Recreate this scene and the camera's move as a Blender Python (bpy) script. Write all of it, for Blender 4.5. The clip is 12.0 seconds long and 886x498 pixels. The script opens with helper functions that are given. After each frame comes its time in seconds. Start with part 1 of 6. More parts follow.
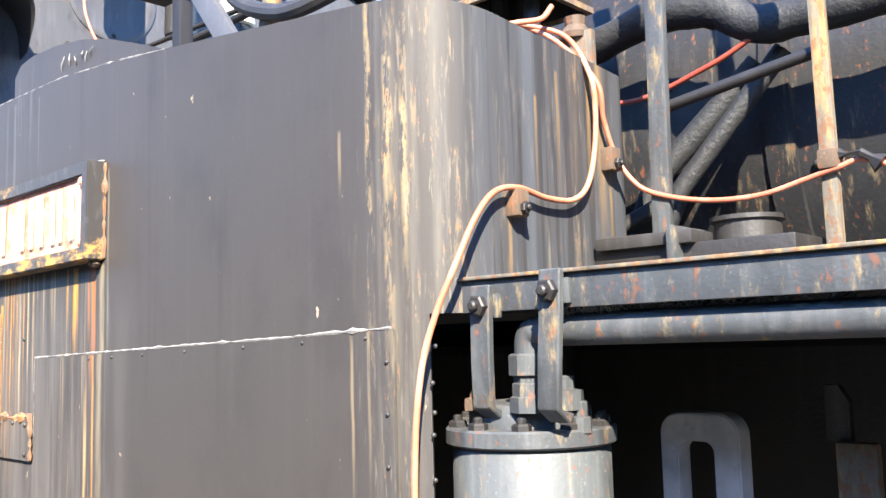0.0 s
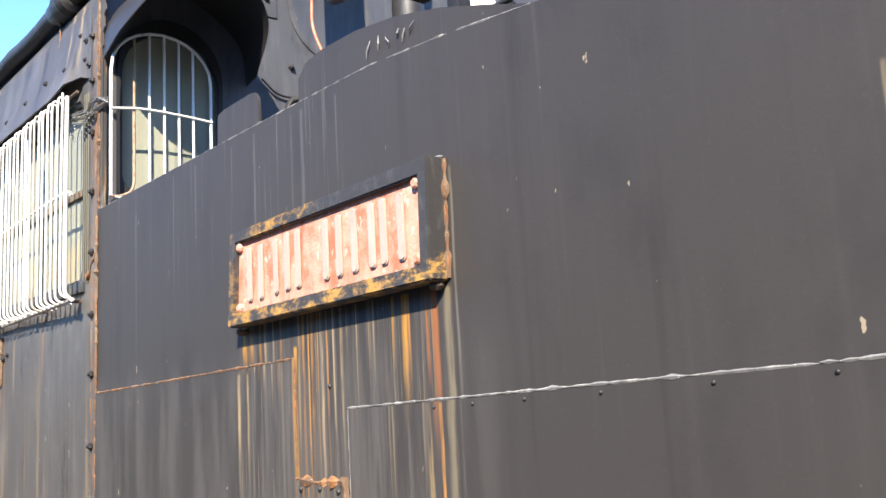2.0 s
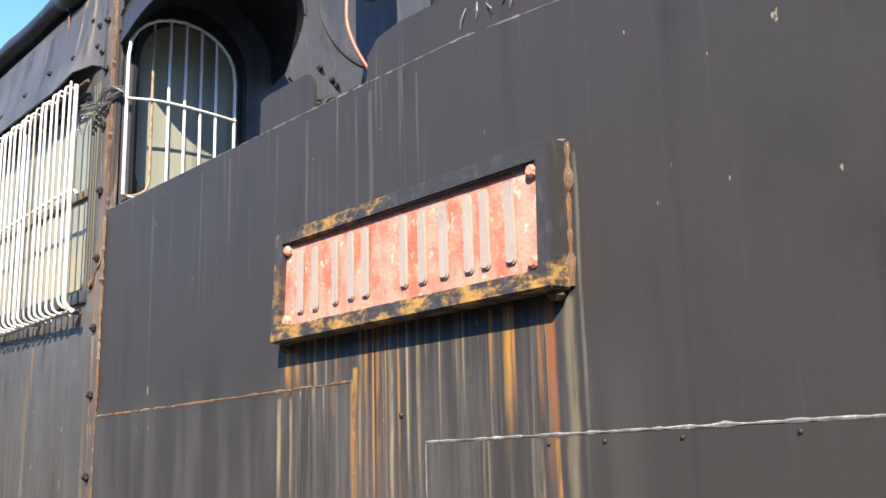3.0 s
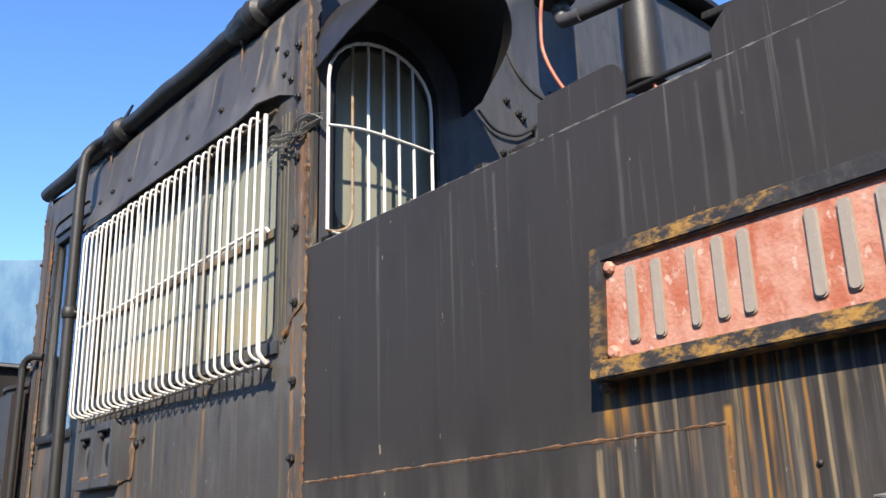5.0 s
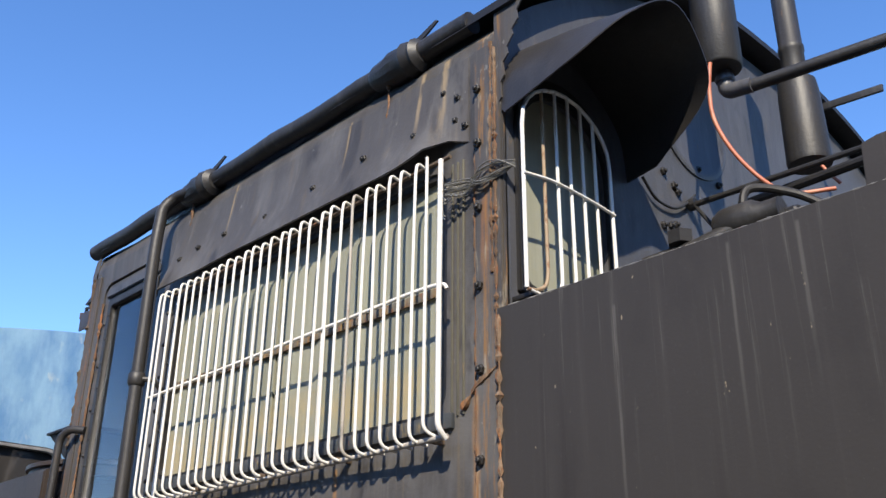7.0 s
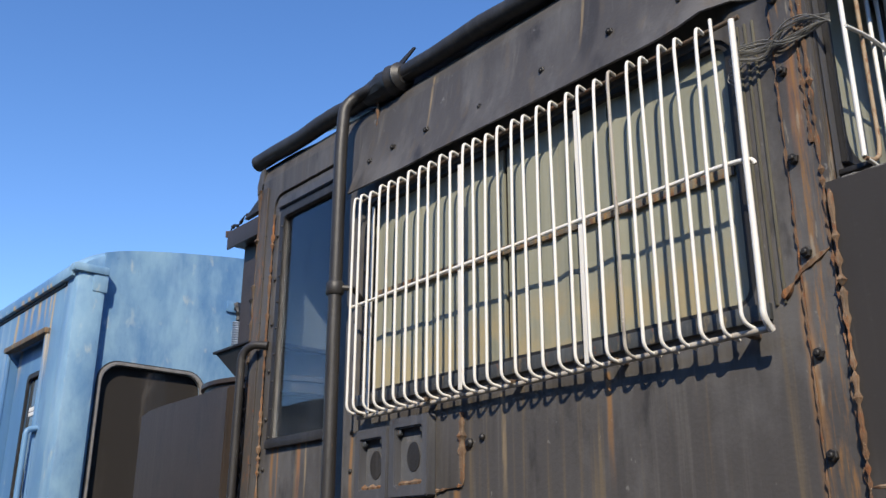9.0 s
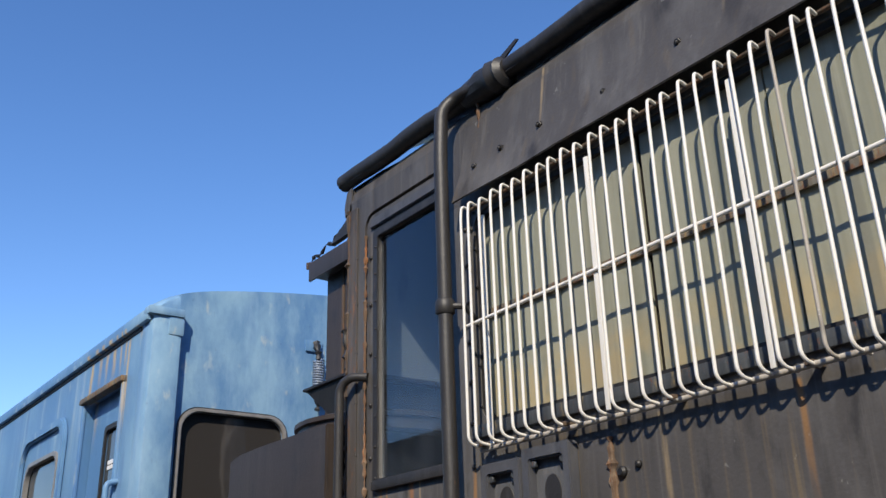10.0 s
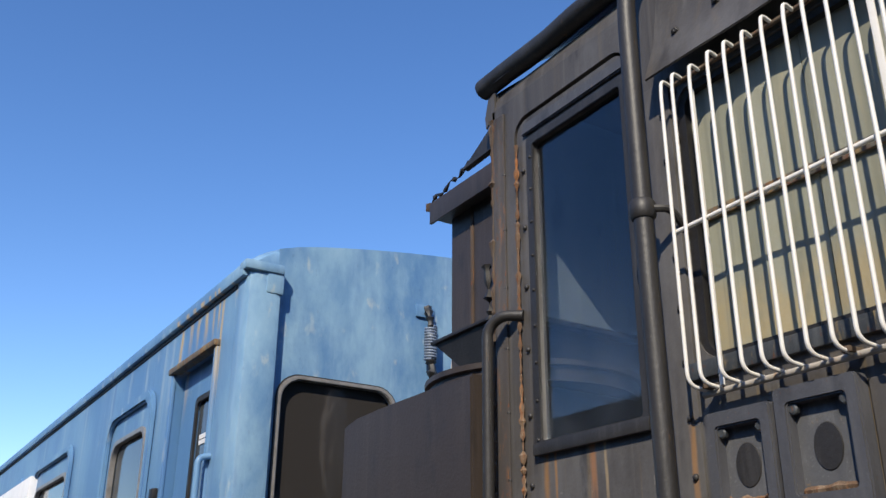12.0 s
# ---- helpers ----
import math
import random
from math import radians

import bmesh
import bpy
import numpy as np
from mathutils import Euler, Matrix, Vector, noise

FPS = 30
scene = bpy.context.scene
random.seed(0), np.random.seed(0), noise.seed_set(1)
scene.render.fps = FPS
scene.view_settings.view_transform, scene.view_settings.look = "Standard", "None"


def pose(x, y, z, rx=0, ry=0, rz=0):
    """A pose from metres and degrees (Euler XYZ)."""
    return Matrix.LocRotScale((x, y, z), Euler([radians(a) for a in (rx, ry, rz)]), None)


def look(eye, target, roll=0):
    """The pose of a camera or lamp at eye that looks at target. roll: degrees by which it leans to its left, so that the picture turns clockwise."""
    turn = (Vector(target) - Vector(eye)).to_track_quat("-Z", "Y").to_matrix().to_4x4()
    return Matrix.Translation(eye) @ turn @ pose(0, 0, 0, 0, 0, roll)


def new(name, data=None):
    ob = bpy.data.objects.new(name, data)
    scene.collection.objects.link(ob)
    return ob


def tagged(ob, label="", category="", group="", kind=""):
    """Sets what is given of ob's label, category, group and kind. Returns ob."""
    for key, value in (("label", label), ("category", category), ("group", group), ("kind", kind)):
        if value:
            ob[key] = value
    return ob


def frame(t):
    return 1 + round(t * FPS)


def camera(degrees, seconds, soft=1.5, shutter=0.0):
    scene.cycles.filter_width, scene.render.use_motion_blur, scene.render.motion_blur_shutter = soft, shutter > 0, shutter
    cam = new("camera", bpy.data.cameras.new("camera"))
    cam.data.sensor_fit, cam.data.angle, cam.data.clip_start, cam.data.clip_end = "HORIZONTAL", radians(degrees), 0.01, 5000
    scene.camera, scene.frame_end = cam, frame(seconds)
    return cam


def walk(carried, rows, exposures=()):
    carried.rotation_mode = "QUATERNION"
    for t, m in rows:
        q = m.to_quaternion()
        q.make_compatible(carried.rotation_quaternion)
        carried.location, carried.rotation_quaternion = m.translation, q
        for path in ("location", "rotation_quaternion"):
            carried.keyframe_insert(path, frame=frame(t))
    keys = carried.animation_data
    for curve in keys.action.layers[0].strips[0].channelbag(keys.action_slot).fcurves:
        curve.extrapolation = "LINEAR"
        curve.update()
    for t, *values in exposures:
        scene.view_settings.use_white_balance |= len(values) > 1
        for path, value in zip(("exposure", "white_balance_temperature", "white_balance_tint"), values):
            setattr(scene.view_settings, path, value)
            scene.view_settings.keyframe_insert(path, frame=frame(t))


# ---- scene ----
cam = camera(51.1, 12.0)

PATH = [
    (0, (-0.293, 0.148, 1.62), (-1.614, 1.635, 1.828), -1.6),
    (0.5, (-0.419, 0.14, 1.611), (-1.837, 1.54, 1.772), -2.8),
    (1, (-0.566, 0.169, 1.617), (-2.026, 1.513, 1.87), -5.3),
    (1.1, (-0.595, 0.172, 1.621), (-2.06, 1.506, 1.892), -5.5),
    (1.5, (-0.723, 0.157, 1.617), (-2.226, 1.447, 1.9), -3.7),
    (2, (-0.924, 0.123, 1.624), (-2.42, 1.411, 1.945), -3.2),
    (2.5, (-1.094, 0.106, 1.624), (-2.521, 1.475, 1.926), -2.0),
    (3, (-1.253, 0.15, 1.627), (-2.699, 1.475, 2.023), -1.5),
    (3.5, (-1.362, 0.153, 1.629), (-2.886, 1.358, 2.107), 0.5),
    (3.7, (-1.406, 0.136, 1.627), (-2.946, 1.318, 2.111), 0.3),
    (5.3, (-1.877, -0.011, 1.597), (-3.325, 1.221, 2.217), -1.3),
    (5.5, (-1.939, -0.02, 1.598), (-3.384, 1.18, 2.285), -0.7),
    (6, (-2.071, -0.058, 1.586), (-3.499, 1.141, 2.312), 0.4),
    (6.5, (-2.229, -0.166, 1.598), (-3.572, 1.107, 2.357), -1.5),
    (6.7, (-2.276, -0.201, 1.594), (-3.624, 1.064, 2.358), -0.5),
    (8.3, (-2.652, -0.26, 1.572), (-3.83, 1.077, 2.479), 3.0),
    (8.5, (-2.699, -0.303, 1.589), (-3.933, 1.047, 2.399), 1.3),
    (9, (-2.829, -0.407, 1.572), (-4.266, 0.82, 2.226), 0.2),
    (9.5, (-2.963, -0.406, 1.566), (-4.496, 0.707, 2.207), 0.8),
    (10, (-3.15, -0.362, 1.586), (-4.632, 0.758, 2.327), -1.6),
    (10.5, (-3.36, -0.307, 1.566), (-4.865, 0.752, 2.349), -0.3),
    (11, (-3.533, -0.279, 1.563), (-4.995, 0.805, 2.394), -2.2),
    (11.5, (-3.658, -0.224, 1.57), (-5.128, 0.879, 2.358), -2.1),
    (12, (-3.772, -0.19, 1.582), (-5.346, 0.79, 2.331), 0.4),
]
# exposure: the film's camera darkens as bright sky comes into view
EXPOSURES = [(0.0, 2.58), (0.5, 2.38), (1.0, 2.15), (1.5, 1.88), (2.0, 1.65), (2.5, 1.45), (3.0, 1.33), (3.5, 1.12), (5.5, 0.75), (6.5, 0.68), (8.5, 0.42), (9.5, 0.2), (12.0, 0.18)]
walk(cam, [(t, look(eye, target, roll)) for t, eye, target, roll in PATH], EXPOSURES)

# ---- sky and sun ----
SUN = Vector((0.58, -0.63, 0.66)).normalized()
world = bpy.data.worlds.new("sky")
scene.world = world
world.use_nodes = True
wn = world.node_tree
sky = wn.nodes.new("ShaderNodeTexSky")
sky.sky_type = "NISHITA"
sky.sun_disc = False
sky.sun_elevation = math.asin(SUN.z)
sky.sun_rotation = math.atan2(SUN.x, SUN.y)
sky.altitude = 2500.0
sky.air_density, sky.dust_density, sky.ozone_density = 1.25, 0.1, 2.0
wn.nodes["Background"].inputs["Strength"].default_value = 0.185
tone = wn.nodes.new("ShaderNodeHueSaturation")
tone.inputs["Saturation"].default_value = 1.22
tone.inputs["Hue"].default_value = 0.508
wn.links.new(sky.outputs[0], tone.inputs["Color"])
wn.links.new(tone.outputs[0], wn.nodes["Background"].inputs["Color"])
sun_data = bpy.data.lights.new("sun", "SUN")
sun_data.energy, sun_data.angle, sun_data.color = 5.0, radians(0.53), (1.0, 0.895, 0.73)
sun_ob = new("sun", sun_data)
sun_ob.matrix_world = look((0, 0, 30), Vector((0, 0, 30)) - SUN)


# ---- materials ----
class Surface:
    """A weathered surface: a base colour with layers of noise, stains and streaks in metres, and fine relief."""

    def __init__(self, name, base, rough=0.5, metal=0.0, spec=0.5):
        self.m = bpy.data.materials.new(name)
        self.m.use_nodes = True
        self.nt = self.m.node_tree
        self.b = self.nt.nodes["Principled BSDF"]
        self.b.inputs["Metallic"].default_value = metal
        self.b.inputs["Specular IOR Level"].default_value = spec
        self.pos = self.nt.nodes.new("ShaderNodeNewGeometry").outputs["Position"]
        sep = self.nt.nodes.new("ShaderNodeSeparateXYZ")
        self.nt.links.new(self.pos, sep.inputs[0])
        self.xyz = sep.outputs
        rgb = self.nt.nodes.new("ShaderNodeRGB")
        rgb.outputs[0].default_value = (*base, 1)
        self.col = rgb.outputs[0]
        self.rough = rough
        self.height = None

    def put(self, socket, value):
        if isinstance(value, (int, float)):
            socket.default_value = value
        else:
            self.nt.links.new(value, socket)

    def op(self, kind, a, b=0.0):
        n = self.nt.nodes.new("ShaderNodeMath")
        n.operation = kind
        self.put(n.inputs[0], a)
        self.put(n.inputs[1], b)
        return n.outputs[0]

    def ramp(self, v, lo, hi, a=0.0, b=1.0):
        n = self.nt.nodes.new("ShaderNodeMapRange")
        n.interpolation_type = "SMOOTHSTEP"
        self.put(n.inputs[0], v)
        for i, x in enumerate((lo, hi, a, b)):
            n.inputs[i + 1].default_value = x
        return n.outputs[0]

    def noise(self, scale, lo, hi, detail=4.0, shift=0.0, rough=0.55):
        mp = self.nt.nodes.new("ShaderNodeMapping")
        mp.inputs["Scale"].default_value = scale if isinstance(scale, tuple) else (scale,) * 3
        mp.inputs["Location"].default_value = (shift, shift * 1.7, shift * 0.6)
        self.nt.links.new(self.pos, mp.inputs[0])
        n = self.nt.nodes.new("ShaderNodeTexNoise")
        n.inputs["Scale"].default_value, n.inputs["Detail"].default_value, n.inputs["Roughness"].default_value = 1.0, detail, rough
        self.nt.links.new(mp.outputs[0], n.inputs["Vector"])
        return self.ramp(n.outputs["Fac"], lo, hi)

    def band(self, axis, lo, hi, soft=0.01):
        v = self.xyz[axis]
        return self.op("MULTIPLY", self.ramp(v, lo - soft, lo + soft), self.ramp(v, hi - soft, hi + soft, 1.0, 0.0))

    def streak(self, axis, centre, width, top, bottom, edge=0.5):
        """A run of dirty water: sharp at its top, fading to its foot, slightly wavering."""
        wob = self.op("MULTIPLY", self.op("SUBTRACT", self.noise((9, 9, 9), 0.3, 0.7, 2.0, centre), 0.5), width * 0.25)
        d = self.op("ABSOLUTE", self.op("SUBTRACT", self.op("ADD", self.xyz[axis], wob), centre))
        across = self.ramp(d, width * edge * 0.35, width * 0.75, 1.0, 0.0)
        along = self.op("MULTIPLY", self.ramp(self.xyz[2], bottom, bottom + 0.75 * (top - bottom)), self.ramp(self.xyz[2], top - 0.004, top + 0.004, 1.0, 0.0))
        return self.op("MULTIPLY", self.op("MULTIPLY", across, along), self.noise((70, 70, 7), 0.25, 0.6, 3.0, centre * 3))

    def over(self, colour, mask, amount=1.0, rough=None):
        n = self.nt.nodes.new("ShaderNodeMix")
        n.data_type = "RGBA"
        f = self.op("MULTIPLY", mask, amount)
        self.nt.links.new(f, n.inputs[0])
        self.nt.links.new(self.col, n.inputs[6])
        n.inputs[7].default_value = (*colour, 1)
        self.col = n.outputs[2]
        if rough is not None:
            r = self.nt.nodes.new("ShaderNodeMix")
            self.nt.links.new(f, r.inputs[0])
            self.put(r.inputs[2], self.rough)
            r.inputs[3].default_value = rough
            self.rough = r.outputs[0]
        return self

    def vary(self, low, high):
        """Each piece its own lightness."""
        info = self.nt.nodes.new("ShaderNodeObjectInfo")
        n = self.nt.nodes.new("ShaderNodeMix")
        n.data_type, n.blend_type = "RGBA", "MULTIPLY"
        n.inputs[0].default_value = 1.0
        v = self.ramp(info.outputs["Random"], 0, 1, low, high)
        c = self.nt.nodes.new("ShaderNodeCombineColor")
        for i in range(3):
            self.nt.links.new(v, c.inputs[i])
        self.nt.links.new(self.col, n.inputs[6])
        self.nt.links.new(c.outputs[0], n.inputs[7])
        self.col = n.outputs[2]
        return self

    def done(self, bump=0.3, size=120.0, depth=0.002, extra=None):
        self.nt.links.new(self.col, self.b.inputs["Base Color"])
        self.put(self.b.inputs["Roughness"], self.rough)
        if bump:
            h = self.noise(size, 0.2, 0.8, 5.0, 3.3)
            if extra is not None:
                h = self.op("ADD", h, self.op("MULTIPLY", extra, 1.5))
            n = self.nt.nodes.new("ShaderNodeBump")
            n.inputs["Strength"].default_value, n.inputs["Distance"].default_value = bump, depth
            self.nt.links.new(h, n.inputs["Height"])
            self.nt.links.new(n.outputs[0], self.b.inputs["Normal"])
        return self.m


RUST, OCHRE, TAN, PALE, SOOT = (0.16, 0.05, 0.015), (0.36, 0.17, 0.04), (0.42, 0.31, 0.17), (0.30, 0.29, 0.27), (0.010, 0.010, 0.011)


def tank_paint():
    s = Surface("tank_black_paint", (0.0370, 0.0338, 0.0318), 0.54, 0.0, 0.28)
    s.over((0.0445, 0.0395, 0.038), s.noise((1.3, 1.3, 0.8), 0.35, 0.7, 3.0), 0.6)
    s.over((0.056, 0.051, 0.049), s.noise((48, 48, 1.6), 0.52, 0.78, 6.0, 2.0, 0.65), 0.35)
    s.over((0.075, 0.070, 0.068), s.noise((160, 160, 90), 0.60, 0.75, 4.0, 52.0, 0.7), 0.25)
    s.over((0.022, 0.020, 0.020), s.noise((7, 7, 4), 0.52, 0.72, 6.0, 54.0, 0.65), 0.35)
    s.over((0.015, 0.012, 0.011), s.noise((22, 22, 0.9), 0.58, 0.75, 5.0, 7.0), 0.32)
    # pale runs below the top edge
    runs = s.op("MULTIPLY", s.noise((80, 80, 1.7), 0.58, 0.74, 5.0, 11.0, 0.65), s.ramp(s.xyz[2], 1.75, 2.2))
    s.over(PALE, s.op("MULTIPLY", runs, s.ramp(s.xyz[0], -2.35, -2.0, 1.0, 0.15)), 0.24)
    for c, w, a, b in ((-2.43, 0.022, 2.23, 1.72), (-2.47, 0.012, 2.22, 1.9), (-2.62, 0.016, 2.215, 1.75), (-2.72, 0.01, 2.2, 2.02), (-2.9, 0.014, 2.2, 1.9), (-3.02, 0.012, 2.2, 1.8), (-3.25, 0.012, 2.15, 1.6), (-2.31, 0.01, 2.2, 1.95)):
        s.over(PALE, s.streak(0, c, w * 0.5, min(a, 2.205), b), 0.14)
    # the wash of rust and lime below the number plate
    wash = s.op("MULTIPLY", s.band(0, -2.70, -2.04, 0.02), s.band(2, 1.10, 1.80, 0.01))
    s.over((0.15, 0.14, 0.125), s.op("MULTIPLY", wash, s.noise((60, 60, 2.2), 0.44, 0.68, 6.0, 5.0, 0.7)), 0.4)
    s.over(TAN, s.op("MULTIPLY", wash, s.noise((120, 120, 2.4), 0.56, 0.72, 6.0, 9.0, 0.65)), 0.3)
    DEEP, SIENNA = (0.40, 0.20, 0.035), (0.30, 0.105, 0.03)
    for c, w, a, b, col, k in ((-2.675, 0.034, 1.80, 1.685, DEEP, 0.95), (-2.647, 0.026, 1.80, 1.69, OCHRE, 0.8), (-2.697, 0.020, 1.70, 1.40, TAN, 0.6), (-2.66, 0.012, 1.70, 1.45, TAN, 0.55), (-2.61, 0.02, 1.80, 1.66, OCHRE, 0.6), (-2.591, 0.016, 1.80, 1.64, TAN, 0.6), (-2.56, 0.010, 1.80, 1.6, TAN, 0.5), (-2.531, 0.014, 1.80, 1.62, OCHRE, 0.6),
                              (-2.478, 0.020, 1.74, 1.30, DEEP, 0.95), (-2.465, 0.012, 1.80, 1.40, TAN, 0.7), (-2.448, 0.014, 1.80, 1.30, OCHRE, 0.75), (-2.43, 0.008, 1.80, 1.25, DEEP, 0.85), (-2.416, 0.016, 1.80, 1.28, OCHRE, 0.8), (-2.398, 0.006, 1.80, 1.3, DEEP, 0.7), (-2.385, 0.014, 1.80, 1.30, TAN, 0.8), (-2.366, 0.009, 1.80, 1.35, OCHRE, 0.7), (-2.345, 0.008, 1.80, 1.4, TAN, 0.6), (-2.32, 0.012, 1.80, 1.45, TAN, 0.5), (-2.271, 0.006, 1.80, 1.5, TAN, 0.5), (-2.22, 0.006, 1.80, 1.62, TAN, 0.4),
                              (-2.163, 0.012, 1.80, 1.66, DEEP, 0.65), (-2.131, 0.024, 1.80, 1.56, DEEP, 1.0), (-2.120, 0.010, 1.80, 1.60, OCHRE, 0.8), (-2.074, 0.012, 1.80, 1.60, SIENNA, 0.8), (-2.054, 0.026, 1.80, 1.50, SIENNA, 0.75), (-2.045, 0.012, 1.62, 1.1, OCHRE, 0.9), (-2.075, 0.018, 1.62, 1.0, (0.30, 0.21, 0.10), 0.8), (-2.02, 0.030, 1.80, 1.0, (0.19, 0.16, 0.105), 0.65), (-1.998, 0.010, 1.99, 1.3, (0.16, 0.15, 0.125), 0.6)):
        s.over(col, s.streak(0, c, w * 0.6, a, b), k, 0.75)
    # paler grey patches over the lower rear of the tank
    low_grey = s.op("MULTIPLY", s.band(0, -3.60, -1.95, 0.12), s.ramp(s.xyz[2], 1.66, 1.78, 1.0, 0.0))
    s.over((0.082, 0.076, 0.072), s.op("MULTIPLY", low_grey, s.noise((14, 14, 1.8), 0.38, 0.64, 6.0, 61.0, 0.65)), 0.6)
    # short rust runs and scabs on the plain panel
    for c, w, a, b in ((-1.314, 0.010, 1.945, 1.83), (-1.29, 0.009, 1.64, 1.2), (-1.255, 0.008, 1.64, 1.35), (-2.17, 0.006, 1.62, 1.4)):
        s.over((0.30, 0.235, 0.14), s.streak(0, c, w * 0.7, a, b), 0.34, 0.8)
    scabs = s.noise((55, 55, 22), 0.735, 0.76, 3.0, 21.0)
    s.over((0.34, 0.28, 0.20), scabs, 0.7, 0.8)
    # the front corner and front face have lost much of their paint
    front = s.ramp(s.xyz[0], -1.33, -1.20)
    s.over((0.050, 0.049, 0.050), s.op("MULTIPLY", front, s.noise((30, 30, 2.2), 0.35, 0.65, 6.0, 31.0, 0.65)), 0.7)
    s.over((0.105, 0.095, 0.078), s.op("MULTIPLY", front, s.noise((80, 80, 4.0), 0.54, 0.68, 7.0, 33.0, 0.7)), 0.42, 0.7)
    s.over((0.17, 0.15, 0.12), s.op("MULTIPLY", front, s.noise((150, 150, 12), 0.60, 0.68, 4.0, 35.0)), 0.42, 0.75)
    for c, w, a, b in ((-1.232, 0.012, 2.13, 0.9), (-1.205, 0.018, 2.13, 0.9), (-1.178, 0.016, 2.12, 1.0), (-1.15, 0.012, 2.12, 1.1)):
        s.over((0.15, 0.135, 0.105), s.streak(0, c, w * 0.8, a, b), 0.22, 0.8)
    flakes = s.op("MULTIPLY", s.ramp(s.xyz[0], -1.26, -1.19), s.noise((60, 60, 9), 0.56, 0.64, 8.0, 37.0, 0.7))
    s.over((0.20, 0.155, 0.09), flakes, 0.4, 0.85)
    s.over((0.26, 0.10, 0.035), s.op("MULTIPLY", flakes, s.noise(120, 0.55, 0.65, 3.0, 39.0)), 0.7)
    for c, w, a, b in ((-1.252, 0.012, 2.13, 1.35), (-1.215, 0.016, 2.11, 1.45), (-1.19, 0.010, 2.1, 1.6)):
        peel = s.op("MULTIPLY", s.streak(0, c, w, a, b), s.noise((70, 70, 16), 0.46, 0.54, 7.0, 45.0 + c, 0.7))
        s.over((0.28, 0.22, 0.125), peel, 0.6, 0.85)
        s.over((0.33, 0.16, 0.06), s.op("MULTIPLY", peel, s.noise(60, 0.54, 0.64, 5.0, 47.0)), 0.6)
    face = s.ramp(s.xyz[1], 1.12, 1.16)
    s.over((0.046, 0.051, 0.060), s.op("MULTIPLY", face, s.noise((22, 22, 1.1), 0.28, 0.6, 5.0, 40.0)), 0.75)
    s.over((0.022, 0.022, 0.024), s.op("MULTIPLY", face, s.noise((40, 40, 1.4), 0.50, 0.60, 5.0, 41.0)), 0.75)
    s.over((0.19, 0.175, 0.14), s.op("MULTIPLY", face, s.noise((110, 110, 4), 0.62, 0.70, 5.0, 43.0)), 0.4)
    # a faint, soft-edged pale blue upright band on the front face
    s.over((0.20, 0.25, 0.32), s.op("MULTIPLY", face, s.band(1, 1.262, 1.285, 0.02)), 0.12)
    for c, w, a, b in ((1.215, 0.012, 1.81, 1.65), (1.475, 0.03, 2.11, 1.70), (1.44, 0.014, 2.1, 1.8), (1.35, 0.010, 2.05, 1.8), (1.50, 0.012, 1.92, 1.7), (1.29, 0.008, 2.0, 1.75)):
        s.over((0.25, 0.155, 0.06), s.streak(1, c, w * 0.8, a, b), 0.5, 0.85)
    return s.done(0.10, 160.0, 0.0008, flakes)


def cab_paint():
    s = Surface("cab_black_paint", (0.064, 0.059, 0.056), 0.5, 0.0, 0.4)
    s.over((0.072, 0.067, 0.064), s.noise((3, 3, 1.2), 0.4, 0.7, 4.0), 0.7)
    s.over((0.026, 0.024, 0.023), s.noise((16, 16, 0.8), 0.55, 0.72, 3.0, 4.0), 0.6)
    s.over((0.17, 0.16, 0.145), s.noise((42, 42, 1.3), 0.52, 0.76, 6.0, 8.0, 0.65), 0.42)
    s.over((0.125, 0.121, 0.119), s.noise((6, 6, 2.4), 0.44, 0.70, 6.0, 10.0, 0.65), 0.7)
    s.over((0.016, 0.015, 0.015), s.noise((9, 9, 3.2), 0.57, 0.70, 6.0, 12.0, 0.65), 0.6)
    low = s.ramp(s.xyz[2], 1.9, 2.05, 1.0, 0.25)
    s.over((0.24, 0.17, 0.08), s.op("MULTIPLY", low, s.noise((34, 34, 0.9), 0.55, 0.72, 5.0, 14.0)), 0.42, 0.75)
    s.over(PALE, s.noise((40, 40, 30), 0.70, 0.74, 3.0, 19.0), 0.35)
    for c, w, a, b, col in ((-5.39, 0.03, 1.93, 1.70, OCHRE), (-5.36, 0.012, 1.93, 1.6, OCHRE), (-5.24, 0.028, 1.93, 1.66, (0.38, 0.16, 0.05)), (-5.20, 0.012, 1.93, 1.7, TAN), (-4.955, 0.02, 1.93, 1.6, OCHRE), (-4.68, 0.05, 1.76, 1.5, (0.38, 0.15, 0.04)), (-4.52, 0.03, 1.75, 1.5, OCHRE),
                           (-4.36, 0.022, 1.96, 1.65, TAN), (-4.05, 0.02, 1.96, 1.7, OCHRE), (-3.60, 0.035, 2.05, 1.4, OCHRE), (-3.57, 0.03, 2.5, 2.2, (0.36, 0.15, 0.05)), (-3.70, 0.03, 2.90, 2.62, TAN), (-3.78, 0.02, 2.90, 2.66, TAN), (-4.06, 0.012, 2.88, 2.7, TAN), (-4.62, 0.012, 2.90, 2.66, TAN)):
        s.over(col, s.streak(0, c, w * 0.7, a, b), 0.5, 0.8)
    # rusted corner post
    post = s.band(0, -3.60, -3.515, 0.012)
    s.over((0.24, 0.125, 0.045), s.op("MULTIPLY", post, s.noise((50, 50, 4), 0.50, 0.64, 6.0, 23.0, 0.7)), 0.75, 0.85)
    s.over((0.30, 0.26, 0.20), s.op("MULTIPLY", post, s.noise((60, 60, 9), 0.60, 0.68, 5.0, 27.0)), 0.6, 0.85)
    return s.done(0.22, 110.0, 0.0012)


